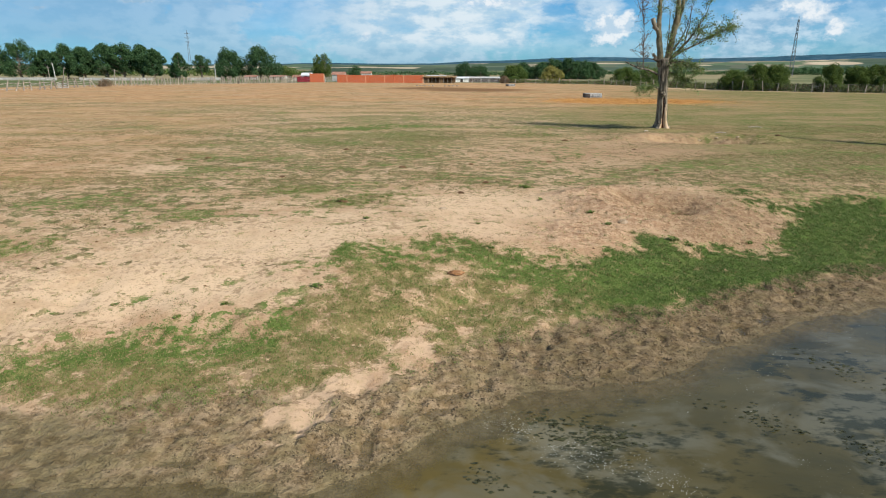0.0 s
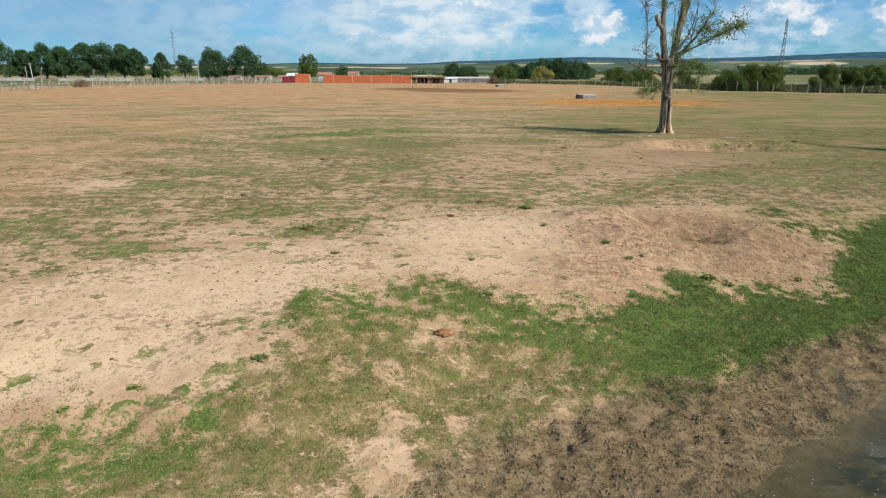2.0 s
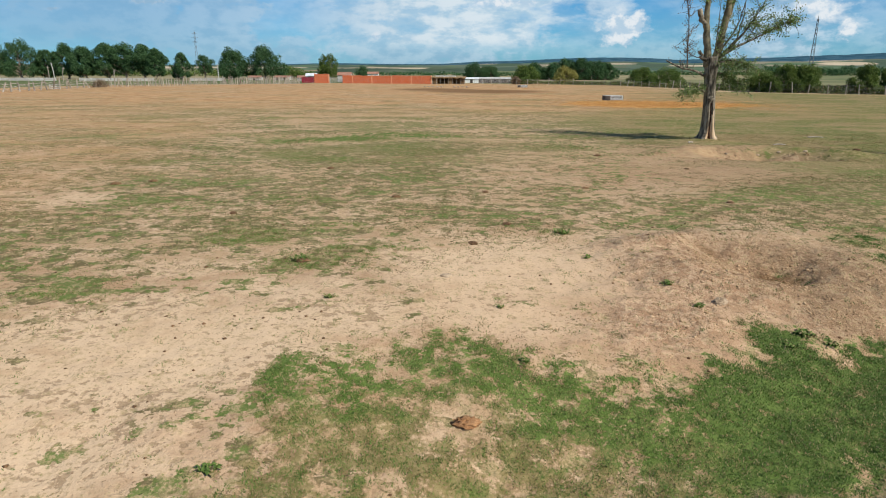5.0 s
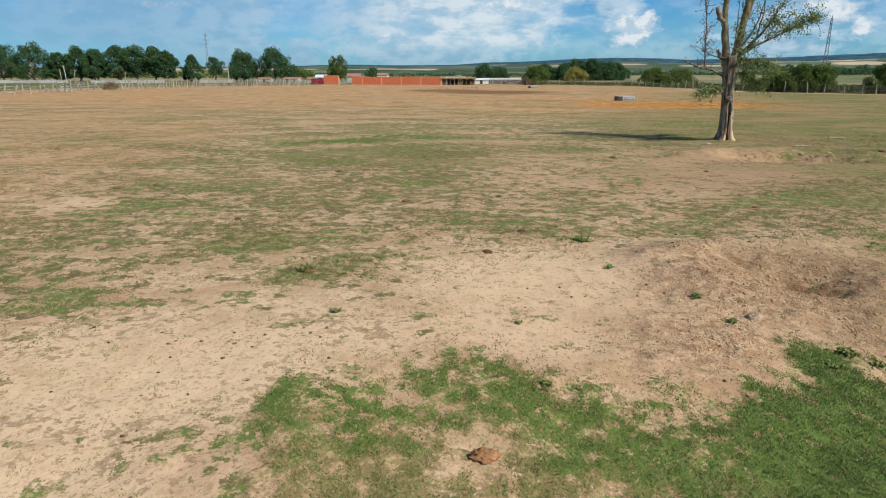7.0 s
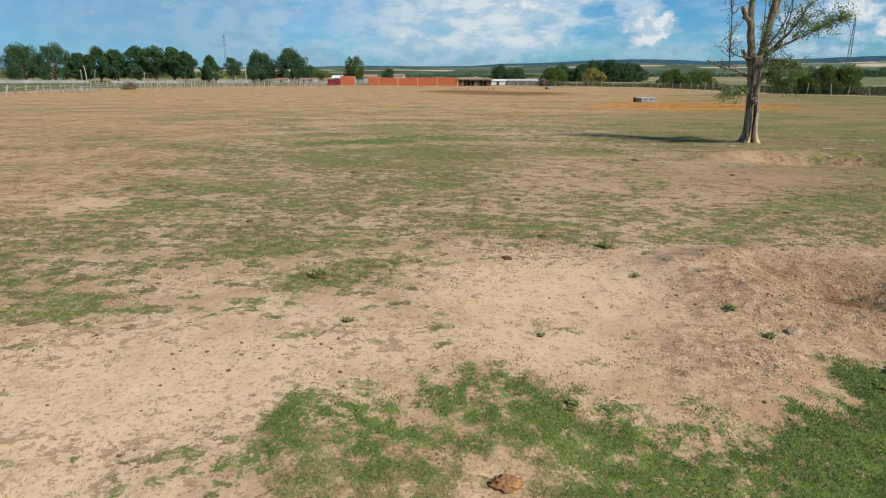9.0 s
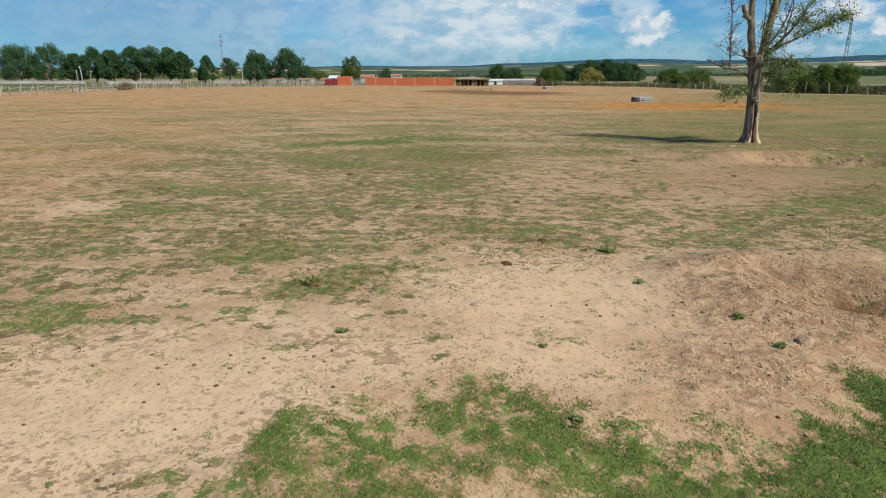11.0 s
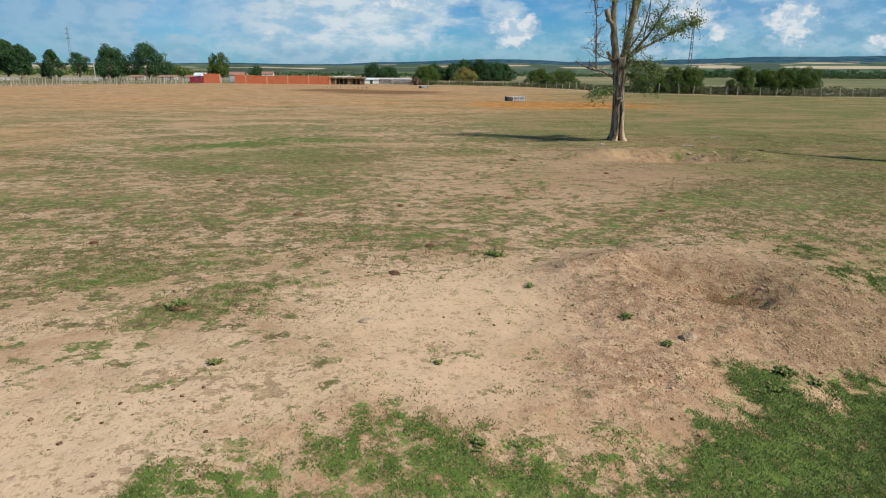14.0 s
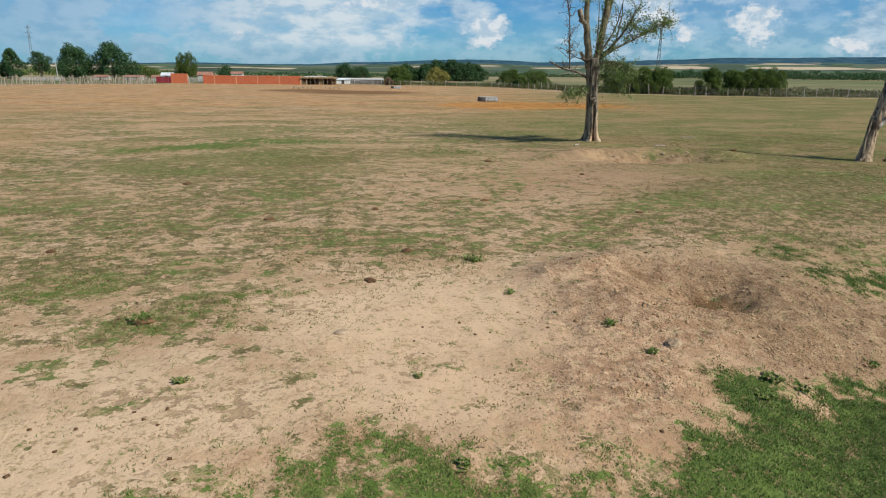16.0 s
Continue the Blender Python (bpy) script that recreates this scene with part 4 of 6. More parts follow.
blades("lush_grass", x[~near], y[~near], rng, 7, 0.055, 0.040, 0.0075, LUSH, "darker lush turf on the damp end of the bank")


def sward_weight(x, y):
    m = masks(x, y)
    s = fractal(x, y, 0.45, 4, 31) + 0.35 * (fractal(x, y, 2.2, 2, 6) - 0.5) + 0.25 * m["pasture"] - 0.16 * m["bare"] - 0.3 * m["spoil"] - 0.5 * m["mud"]
    return soft(s, 0.50, 0.72) * soft(bank(x, y), 2, 4) * np.clip(1.4 - y / 75, 0.25, 1)


x, y, rng = scatter(150000, -30, 40, 14, 60, sward_weight, 2)
blades("worn_grass", x, y, rng, 4, 0.07, 0.035, 0.014, DRYGRASS, "thin grazed grass tufts on dry earth")


def lumps(name, x, y, rng, size, mat, label, category, power=2.5):
    """Small uneven lumps, each an eight-sided stone."""
    n = len(x)
    z = height(x, y)
    r = size * (0.35 + 1.5 * rng.random(n) ** power)
    corner = np.array([(1, 0, 0), (0, 1, 0), (-1, 0, 0), (0, -1, 0), (0, 0, 0.6), (0, 0, -0.4)])
    v = corner[None] * r[:, None, None] * rng.uniform(0.6, 1.35, (n, 6, 1))
    a = rng.uniform(0, 6.28, n)
    c, s = np.cos(a)[:, None], np.sin(a)[:, None]
    v = np.stack([v[..., 0] * c - v[..., 1] * s + x[:, None], v[..., 0] * s + v[..., 1] * c + y[:, None], v[..., 2] + (z + 0.1 * r)[:, None]], 2)
    tri = np.array([(0, 1, 4), (1, 2, 4), (2, 3, 4), (3, 0, 4), (1, 0, 5), (2, 1, 5), (3, 2, 5), (0, 3, 5)])
    me = bpy.data.meshes.new(name)
    idx = (np.arange(n)[:, None, None] * 6 + tri[None]).astype(np.int32)
    me.vertices.add(n * 6)
    me.vertices.foreach_set("co", v.astype(np.float32).ravel())
    me.loops.add(idx.size)
    me.loops.foreach_set("vertex_index", idx.ravel())
    me.polygons.add(n * 8)
    me.polygons.foreach_set("loop_start", np.arange(0, idx.size, 3, dtype=np.int32))
    me.materials.append(mat)
    me.update(calc_edges=True)
    return tagged(new(name, me), label, category, kind="stuff")


x, y, rng = scatter(120000, 1, 16, 18.5, 30, lambda x, y: soft(masks(x, y)["spoil"] + 0.6 * (fractal(x, y, 1.2, 3, 5) - 0.5), 0.15, 0.9) * (1 - masks(x, y)["cover"]) * (0.25 + 0.75 * soft(fractal(x, y, 1.0, 3, 77), 0.4, 0.62)), 3)
lumps("earth_clods", x, y, rng, 0.017, CLOD, "reddish clods of freshly dug dry earth", "clods")
x, y, rng = scatter(6000, 2, 15, 19.5, 29, lambda x, y: soft(masks(x, y)["spoil"] + 0.8 * (fractal(x, y, 1.0, 3, 55) - 0.5), 0.35, 1.0) * (1 - masks(x, y)["cover"]), 33)
lumps("large_clods", x, y, rng, 0.034, CLOD, "larger dry clods thrown out round a dug pit", "clods", 3)
x, y, rng = scatter(2600, 14, 27, 43, 50, lambda x, y: soft(masks(x, y)["spoil"] + 0.8 * (fractal(x, y, 0.8, 3, 57) - 0.5), 0.25, 0.9), 35)
lumps("hollow_clods", x, y, rng, 0.055, CLOD, "pale broken clods round a dug hollow", "clods", 3)
x, y, rng = scatter(70000, -9, 17, 10, 22, lambda x, y: soft(masks(x, y)["mud"], 0.3, 0.9) * soft(bank(x, y), -0.25, 0.3) * (0.12 + 0.88 * soft(x, -6.5, -3.5)), 4)
lumps("mud_lumps", x, y, rng, 0.021, MUDCLOD, "dark trampled mud lumps along the pond edge", "mud")
x, y, rng = scatter(26000, -32, 42, 14, 64, lambda x, y: 0.55 * soft(fractal(x, y, 0.5, 3, 8), 0.4, 0.75) * soft(bank(x, y), 4, 6), 5)
lumps("dung_crumbs", x, y, rng, 0.03, DUNG, "dry crumbs of dung scattered over the pasture", "dung", 4)


def weed(at, size, seed, label, group=""):
    """A low rosette of broad leaves, each a bent blade."""
    rng = np.random.default_rng(seed)
    quads = []
    for k in range(int(70 * size / 0.25)):
        a, reach = rng.uniform(0, 6.28), size * rng.uniform(0.25, 1.0)
        w, h = 0.018 * rng.uniform(0.8, 1.8), size * rng.uniform(0.15, 0.5)
        o = rng.normal(0, size * 0.32, 2)
        c, s = math.cos(a), math.sin(a)
        p = lambda t, side, up: (o[0] + c * reach * t - s * w * side, o[1] + s * reach * t + c * w * side, up)
        quads.append([p(0, -0.6, -0.02), p(0, 0.6, -0.02), p(0.55, 1.2, h), p(0.55, -1.2, h)])
        quads.append([p(0.55, -1.2, h), p(0.55, 1.2, h), p(1, 0.1, h * 0.75), p(1, -0.1, h * 0.75)])
    t = thing("weed", (at[0], at[1], lay(*at)), label, "plant", group)
    part("leaves", many("leaves", np.array(quads), 4, TURF), t)
    return t


for k, (wx0, wy0, s) in enumerate(((5.45, 23.7, 0.22), (5.85, 22.65, 0.2), (1.55, 19.95, 0.2), (3.65, 28.15, 0.34), (7.9, 21.9, 0.24), (8.35, 21.6, 0.2), (7.35, 21.35, 0.22), (-3.3, 16.75, 0.2), (-6.4, 15.4, 0.12), (-5.4, 15.9, 0.13), (-8.2, 15.9, 0.12), (-3.95, 25.15, 0.3), (3.9, 25.6, 0.16), (1.25, 22.2, 0.12), (-2.6, 22.4, 0.18), (10.9, 22.6, 0.2))):
    weed((wx0, wy0), s * 0.78, 50 + k, "small green weed growing in bare dry earth", "weeds on the bare earth")


def lump_mesh(name, rx, ry, rz, mat, seed, rings=11, sides=26, smooth=False):
    rng = np.random.default_rng(seed)
    verts, faces = [], []
    for i in range(rings):
        t = i / (rings - 1)
        for k in range(sides):
            a = 2 * math.pi * k / sides
            j = 1 + (0.26 if smooth else 0.10) * rng.uniform(-1, 1)
            r = math.cos(t * math.pi / 2) ** 0.7 + 0.02
            verts.append((rx * r * j * math.cos(a), ry * r * j * math.sin(a), rz * (math.sin(t * math.pi / 2) * (1 + (0.25 if smooth else 0.10) * rng.uniform(-1, 1)) - 0.12)))
    for i in range(rings - 1):
        for k in range(sides):
            faces.append((i * sides + k, i * sides + (k + 1) % sides, (i + 1) * sides + (k + 1) % sides, (i + 1) * sides + k))
    faces.append(tuple(range((rings - 1) * sides, rings * sides)))
    return mesh_of(name, verts, faces, mat, smooth=smooth)


def lump(name, at, rx, ry, rz, mat, seed, label, category, group="", rz_turn=0):
    ob = new(name, lump_mesh(name, rx, ry, rz, mat, seed, smooth=name == "cowpat"))
    ob.matrix_world = pose(at[0], at[1], lay(*at), 0, 0, rz_turn)
    return tagged(ob, label, category, group)


lump("stone", (6.45, 22.9), 0.19, 0.13, 0.14, STONE, 1, "rough grey-brown field stone on bare earth", "stone", rz_turn=20)
lump("cowpat", (0.39, 18.2), 0.22, 0.17, 0.055, RUDDY, 2, "reddish brown dung heap in the turf", "dung")
lump("stone", (0.03, 23.95), 0.17, 0.11, 0.06, STONE, 3, "flat brown stone on pale sand", "stone", rz_turn=10)
lump("cowpat", (-3.87, 25.05), 0.22, 0.16, 0.08, DUNG, 4, "dark dung heap in a green tuft", "dung")
for k, (dx, dy, s) in enumerate(((-13.3, 37.0, 0.2), (-14.6, 36.2, 0.22), (2.0, 29.2, 0.16), (0.8, 26.9, 0.15), (-2.0, 33.5, 0.18), (6.0, 36.0, 0.16), (-6.0, 41.0, 0.2), (11.0, 33.0, 0.15), (22.5, 44.9, 0.24), (24.2, 46.5, 0.2), (12.4, 41.5, 0.14), (1.6, 34.8, 0.16), (-7.5, 30.5, 0.15), (8.9, 46.5, 0.2))):
    lump("cowpat", (dx, dy), s, s * 0.8, s * 0.4, DUNG, 60 + k, "small dark dung heap on grazed pasture", "dung", "dung heaps on the pasture", 40 * k)
for k, (dx, dy, s) in enumerate(((22.0, 47.9, 0.28), (19.4, 48.5, 0.3), (17.3, 48.2, 0.22), (20.6, 48.3, 0.24), (22.6, 45.2, 0.26), (16.4, 47.7, 0.2))):
    lump("stone", (dx, dy), s * 0.55, s * 0.4, s * 0.3, STONE, 80 + k, "pale stone on the rim of a dug hollow", "stone", "stones by the hollow", 55 * k)


def afloat(name, n, line, spread, size, mat, label, category, seed, lift=0.004):
    """Flecks and clumps lying on the pond along a line."""
    rng = np.random.default_rng(seed)
    p = np.array(along_points(line, n, rng)) + rng.normal(0, spread, (n, 2))
    p = p[bank(p[:, 0], p[:, 1]) < -0.1]
    a = rng.uniform(0, 6.28, len(p))
    r = size * (0.25 + 1.6 * rng.random(len(p)) ** 3.0)
    keep = fractal(p[:, 0], p[:, 1], 2.2, 3, seed) > 0.46
    p, a, r = p[keep], a[keep], r[keep]
    corners = [np.stack([p[:, 0] + r * np.cos(a + k) * q, p[:, 1] + r * np.sin(a + k), np.full(len(p), WATER_Z + lift) + 0.25 * r * (k % 2 > 1)], 1) for k, q in ((0, 1.9), (1.3, 1.2), (2.7, 1.7), (4.4, 1.3))]
    return tagged(new(name, many(name, np.stack(corners, 1), 4, mat)), label, category, kind="stuff")


def along_points(line, n, rng):
    out = []
    for t in rng.uniform(0, len(line) - 1.001, n):
        i = int(t)
        out.append([line[i][k] + (line[i + 1][k] - line[i][k]) * (t - i) for k in (0, 1)])
    return out


SCUM = material("pale pond scum", mottled((0.34, 0.33, 0.27), (0.60, 0.58, 0.50), 6, 30), 0.8)
PONDWEED = material("dark pond weed", mottled((0.018, 0.021, 0.008), (0.060, 0.058, 0.022), 5, 30), 0.6)
afloat("pond_scum", 1500, ((1.0, 12.1), (1.5, 11.5), (2.3, 10.9), (3.4, 10.5), (4.2, 9.8)), 0.22, 0.006, SCUM, "pale flecks of scum floating on the pond", "scum", 5)
afloat("pond_scum", 300, ((4.0, 12.6), (6.5, 14.0), (9.0, 15.6), (12.0, 17.4)), 0.35, 0.007, SCUM, "pale flecks of scum near the pond edge", "scum", 6)
afloat("pond_weed", 700, ((1.9, 11.9), (2.6, 11.5), (3.4, 11.3)), 0.28, 0.026, PONDWEED, "dark weed breaking the surface of the pond", "weed", 7)
afloat("pond_weed", 500, ((5.3, 12.4), (6.6, 11.9), (7.6, 11.3), (8.0, 10.4)), 0.3, 0.028, PONDWEED, "dark weed breaking the surface of the pond", "weed", 8)
afloat("pond_weed", 450, ((8.5, 14.8), (9.5, 13.6), (10.6, 12.8)), 0.3, 0.028, PONDWEED, "dark weed breaking the surface of the pond", "weed", 9)
afloat("pond_weed", 260, ((0.2, 10.4), (1.2, 9.9), (2.4, 9.2)), 0.25, 0.024, PONDWEED, "dark weed breaking the surface of the pond", "weed", 10)


# ---------------------------------------------------------------- trees
def leaf_quads(points, size, rng, droop=0.3):
    """Pointed leaves, one at each point, turned at random."""
    n = len(points)
    d = rng.normal(0, 1, (n, 3))
    d[:, 2] -= droop
    d /= np.linalg.norm(d, axis=1)[:, None]
    e = np.cross(d, rng.normal(0, 1, (n, 3)))
    e /= np.linalg.norm(e, axis=1)[:, None] + 1e-9
    s = (size * rng.uniform(0.65, 1.35, n))[:, None]
    p = np.asarray(points)
    return np.stack([p, p + d * s * 0.45 + e * s * 0.42, p + d * s, p + d * s * 0.45 - e * s * 0.42], 1)


def limb(name, line, radii, mat, parent, seed, sides=8, jag=0.08, wobble=0.25, steps=5, label=""):
    pts, rad = smoothed(line, radii, steps, wobble, seed)
    v, f = tube(pts, rad, sides, jag, seed)
    return part(name, mesh_of(name, v, f, mat, smooth=True), parent, label)


def twigs(line, count, length, seed, up=0.5, spread=1.0, radius=0.016):
    """Fine side shoots along a line: tubes, and points where leaves sit."""
    rng = np.random.default_rng(seed)
    pts, _ = smoothed(line, [1] * len(line), 6, 0, seed)
    pts = np.array(pts)
    bits, tips = [], []
    for _ in range(count):
        t = rng.uniform(0.1, 1.0) * (len(pts) - 1)
        i = min(int(t), len(pts) - 2)
        p = pts[i] + (pts[i + 1] - pts[i]) * (t - i)
        d = rng.normal(0, spread, 3) + np.array((0, 0, up))
        d /= np.linalg.norm(d)
        n = length * rng.uniform(0.4, 1.2)
        bend = rng.normal(0, 0.16, 3) * n
        q = [p, p + d * n * 0.5 + bend, p + d * n + bend * 1.2 + np.array((0, 0, 0.1 * n * np.sign(up)))]
        bits.append(tube(q, [radius, radius * 0.7, radius * 0.25], 4))
        tips += [q[0] + (q[1] - q[0]) * s for s in rng.uniform(0.3, 1, 3)] + [q[1] + (q[2] - q[1]) * s for s in rng.uniform(0, 1, 6)]
    return bits, np.array(tips)


def poplar():
    bx, by = 18.42, 54.25
    bz = lay(bx, by)
    t = thing("poplar_tree", (bx, by, bz), "old half-dead poplar with a split hollow trunk and sparse leaves", "tree")
    t.matrix_world = pose(bx, by, bz, 0, -3.9, 0) @ Matrix.Diagonal((1, 1, 0.91, 1))
    # trunk: flared, furrowed, with a deep cleft towards the south-east
    rng = np.random.default_rng(5)
    rings, sides = 46, 40
    verts, faces, slots = [], [], []
    for i in range(rings):
        z = -0.25 + 6.35 * (i / (rings - 1)) ** 1.15
        r = 0.43 + 0.24 * math.exp(-max(z, 0) / 0.40) + 0.10 * soft(z, 4.2, 5.9) - 0.05 * soft(z, 1.0, 3.5)
        cx, cy = 0.03 * math.sin(z * 1.1) + 0.02 * z, 0.02 * math.cos(z)
        for k in range(sides):
            a = 2 * math.pi * k / sides
            j = 0.13 * (value_noise(a * 3.6 + 40, z * 0.35, 1.0, 2) - 0.5) + 0.11 * (value_noise(a * 8 + 9, z * 0.8, 1.0, 7) - 0.5)
            root = 0.17 * math.exp(-max(z, 0) / 0.22) * math.sin(a * 5 + 0.7)
            turn = (a - math.radians(-90) + math.pi) % (2 * math.pi) - math.pi
            width = 0.26 - 0.05 * z + 0.05 * math.sin(z * 3)
            cleft = 0.24 * math.exp(-(turn / max(width, 0.05)) ** 2) * (1 - soft(z, 2.2, 3.0))
            rr = r * (1 + j) + root - cleft
            verts.append((cx + rr * math.cos(a), cy + rr * math.sin(a), z))
    for i in range(rings - 1):
        for k in range(sides):
            faces.append((i * sides + k, i * sides + (k + 1) % sides, (i + 1) * sides + (k + 1) % sides, (i + 1) * sides + k))
            a = 2 * math.pi * (k + 0.5) / sides
            z = -0.25 + 6.35 * ((i + 0.5) / (rings - 1)) ** 1.15
            turn = math.degrees((a - math.radians(-90) + math.pi) % (2 * math.pi) - math.pi)
            slot = 0
            if abs(turn) < 9 + 3 * math.sin(z * 4) and z < 2.7:
                slot = 2
            elif -10 < turn - 12 < 34 - 9 * z and z < 1.9 + 0.3 * math.sin(k):
                slot = 1
            elif -24 < turn < -8 and z < 0.55 + 0.3 * math.sin(k * 2.3):
                slot = 1
            slots.append(slot)
    faces.append(tuple(range((rings - 1) * sides, rings * sides)))
    slots.append(0)
    trunk = part("trunk", mesh_of("trunk", verts, faces, [BARK, RAWWOOD, ROT], slots, True), t, "grey furrowed trunk with a rotten cleft")
    # burr above the cleft
    part("burr", lump_mesh("burr", 0.2, 0.2, 0.14, BARK, 4), trunk, "", Matrix.Translation((0.0, -0.40, 3.05)) @ Euler((radians(80), 0, 0)).to_matrix().to_4x4())
    limb("limb", [(-0.16, 0, 5.4), (-0.24, 0, 6.6), (-0.34, 0.05, 7.8), (-0.40, 0.05, 8.7), (-0.36, 0, 10.2), (-0.3, 0.1, 12.2), (-0.1, 0.2, 14.0)], [0.32, 0.24, 0.215, 0.20, 0.165, 0.11, 0.04], YOUNGBARK, t, 1, wobble=0.06)
    limb("stub", [(-0.45, 0.03, 8.45), (-0.7, 0, 8.95), (-0.95, -0.05, 9.55)], [0.2, 0.18, 0.15], BARK, t, 2, steps=3, jag=0.15)
    limb("stub", [(-0.3, -0.05, 5.75), (-0.62, -0.05, 6.15), (-0.82, -0.05, 6.6)], [0.17, 0.14, 0.1], BARK, t, 3, steps=3, jag=0.2)
    limb("limb", [(0.2, 0, 5.4), (0.46, 0, 6.4), (0.70, 0, 7.7), (0.92, -0.05, 9.0), (1.1, 0, 10.4), (1.2, 0.1, 12.6), (1.1, 0.1, 14.2)], [0.33, 0.25, 0.225, 0.21, 0.17, 0.11, 0.04], YOUNGBARK, t, 4, wobble=0.06)
    limb("limb", [(0.82, 0, 8.3), (1.25, 0.2, 9.4), (1.55, 0.25, 10.6), (1.9, 0.3, 13.0)], [0.2, 0.17, 0.14, 0.05], YOUNGBARK, t, 5, wobble=0.06)
    line_a = [(0.3, -0.1, 5.75), (0.85, -0.25, 6.35), (1.5, -0.4, 7.1), (2.3, -0.5, 8.15), (2.9, -0.5, 9.4)]
    limb("branch", line_a, [0.2, 0.13, 0.10, 0.06, 0.02], BARK, t, 6)
    line_b = [(0.7, -0.2, 6.2), (1.7, -0.3, 6.75), (2.9, -0.4, 7.3), (4.1, -0.3, 7.8), (5.6, -0.1, 8.5)]
    limb("branch", line_b, [0.13, 0.09, 0.07, 0.05, 0.02], BARK, t, 7)
    line_c = [(-0.35, 0, 4.75), (-1.2, -0.1, 5.2), (-2.1, -0.2, 5.45), (-3.1, -0.2, 6.05)]
    limb("broken_branch", line_c, [0.115, 0.08, 0.065, 0.05], BARK, t, 8, jag=0.12, wobble=0.1)
    line_d = [(-1.6, -0.1, 5.3), (-1.65, -0.1, 6.8), (-1.6, -0.05, 8.6), (-1.75, 0, 10.6), (-1.7, 0.1, 12.4)]
    limb("dry_shoot", line_d, [0.05, 0.04, 0.03, 0.018, 0.008], TWIG, t, 9, 6, 0.02)
    line_e = [(-0.35, -0.1, 3.6), (-0.8, -0.2, 3.75), (-1.45, -0.3, 3.8), (-2.0, -0.3, 3.5)]
    limb("branch", line_e, [0.10, 0.06, 0.04, 0.015], BARK, t, 10, 6)
    line_f = [(0.2, -0.2, 6.1), (-0.6, -0.5, 6.0), (-1.5, -0.6, 6.3), (-2.3, -0.6, 6.9)]
    limb("dry_shoot", line_f, [0.05, 0.04, 0.03, 0.01], TWIG, t, 11, 5, 0.02)
    line_g = [(0.35, -0.2, 5.6), (1.2, -0.4, 5.75), (2.1, -0.5, 5.5), (3.0, -0.5, 4.9)]
    limb("branch", line_g, [0.09, 0.06, 0.045, 0.015], BARK, t, 12, 6)
    line_h = [(0.3, 0.1, 4.9), (1.0, 0.2, 4.8), (1.7, 0.3, 4.4), (2.3, 0.3, 3.8)]
    limb("branch", line_h, [0.07, 0.05, 0.035, 0.012], BARK, t, 13, 6)
    line_i = [(0.5, -0.1, 6.3), (1.0, -0.25, 7.2), (1.6, -0.3, 8.3), (2.2, -0.3, 10.6)]
    line_j = [(1.5, -0.4, 7.1), (1.75, -0.4, 8.2), (1.95, -0.4, 9.2), (2.0, -0.4, 10.8)]
    line_k = [(0.1, -0.1, 5.8), (0.2, -0.3, 7.0), (0.28, -0.35, 8.3), (0.4, -0.3, 10.4)]
    line_l = [(2.3, -0.5, 8.1), (2.8, -0.45, 8.9), (3.3, -0.4, 9.9), (3.6, -0.4, 11.2)]
    line_m = [(2.2, -0.35, 7.0), (2.7, -0.4, 8.0), (3.3, -0.4, 8.8)]
    for k, (line, r0) in enumerate(((line_i, 0.075), (line_j, 0.05), (line_k, 0.055), (line_l, 0.04), (line_m, 0.035))):
        limb("branch", line, [r0 * q for q in ((1, 0.8, 0.6, 0.2) if len(line) == 4 else (1, 0.7, 0.25))], YOUNGBARK, t, 300 + k, 6, 0.03, 0.3)
    bits, green, dry = [], [], []
    for line, count, length, seed, up, fresh in ((line_a, 16, 1.1, 21, 0.5, 3), (line_i, 26, 1.0, 81, 0.8, 3), (line_j, 16, 0.8, 82, 0.8, 3), (line_k, 20, 0.8, 83, 0.8, 3), (line_l, 18, 0.8, 84, 0.6, 6), (line_m, 18, 0.8, 85, 0.4, 9), (line_b, 34, 1.2, 22, 0.4, 4), (line_b[2:], 34, 1.1, 34, 0.35, 5), (line_b[3:], 22, 0.9, 37, 0.3, 9), (line_d, 90, 1.15, 23, 0.8, 0), (line_e, 26, 0.6, 24, -0.4, 11),
                                                (line_g, 64, 1.0, 25, -0.8, 9), (line_h, 60, 0.9, 26, -0.7, 9), (line_f, 8, 0.6, 27, 0.8, 0), (line_c[1:], 16, 0.6, 36, 0.7, 0),
                                                ([(0.7, 0, 7.2), (0.95, 0, 9.0), (1.1, 0, 10.4), (1.2, 0.1, 12.6)], 34, 0.85, 28, 0.5, 5), ([(1.25, 0.2, 9.4), (1.55, 0.25, 10.6), (1.9, 0.3, 13.0)], 30, 1.1, 29, 0.6, 6),
                                                ([(-0.34, 0, 9.2), (-0.36, 0, 10.2), (-0.3, 0.1, 12.2), (-0.1, 0.2, 14.0)], 26, 1.0, 30, 0.6, 5), ([(2.0, -0.45, 7.8), (2.9, -0.5, 9.4), (3.3, -0.4, 10.8)], 16, 1.0, 33, 0.8, 2)):
        b, tips = twigs(line, count, length, seed, up, 1.0 if line is not line_d else 0.8)
        bits += b
        r = np.random.default_rng(seed)
        if fresh:
            pick = tips[r.random(len(tips)) < fresh / 12]
            for again in range(6):
                green.append(pick + r.normal(0, 0.13, pick.shape))
        else:
            pick = tips[r.random(len(tips)) < 0.9]
            dry.append(pick + r.normal(0, 0.05, pick.shape))
    # shoots along the heavy limbs that climb out of the fork
    v, f = joined(bits)
    tagged(part("fine_growth", mesh_of("fine_growth", v, f, TWIG), t, "bare dark twigs"), kind="stuff")
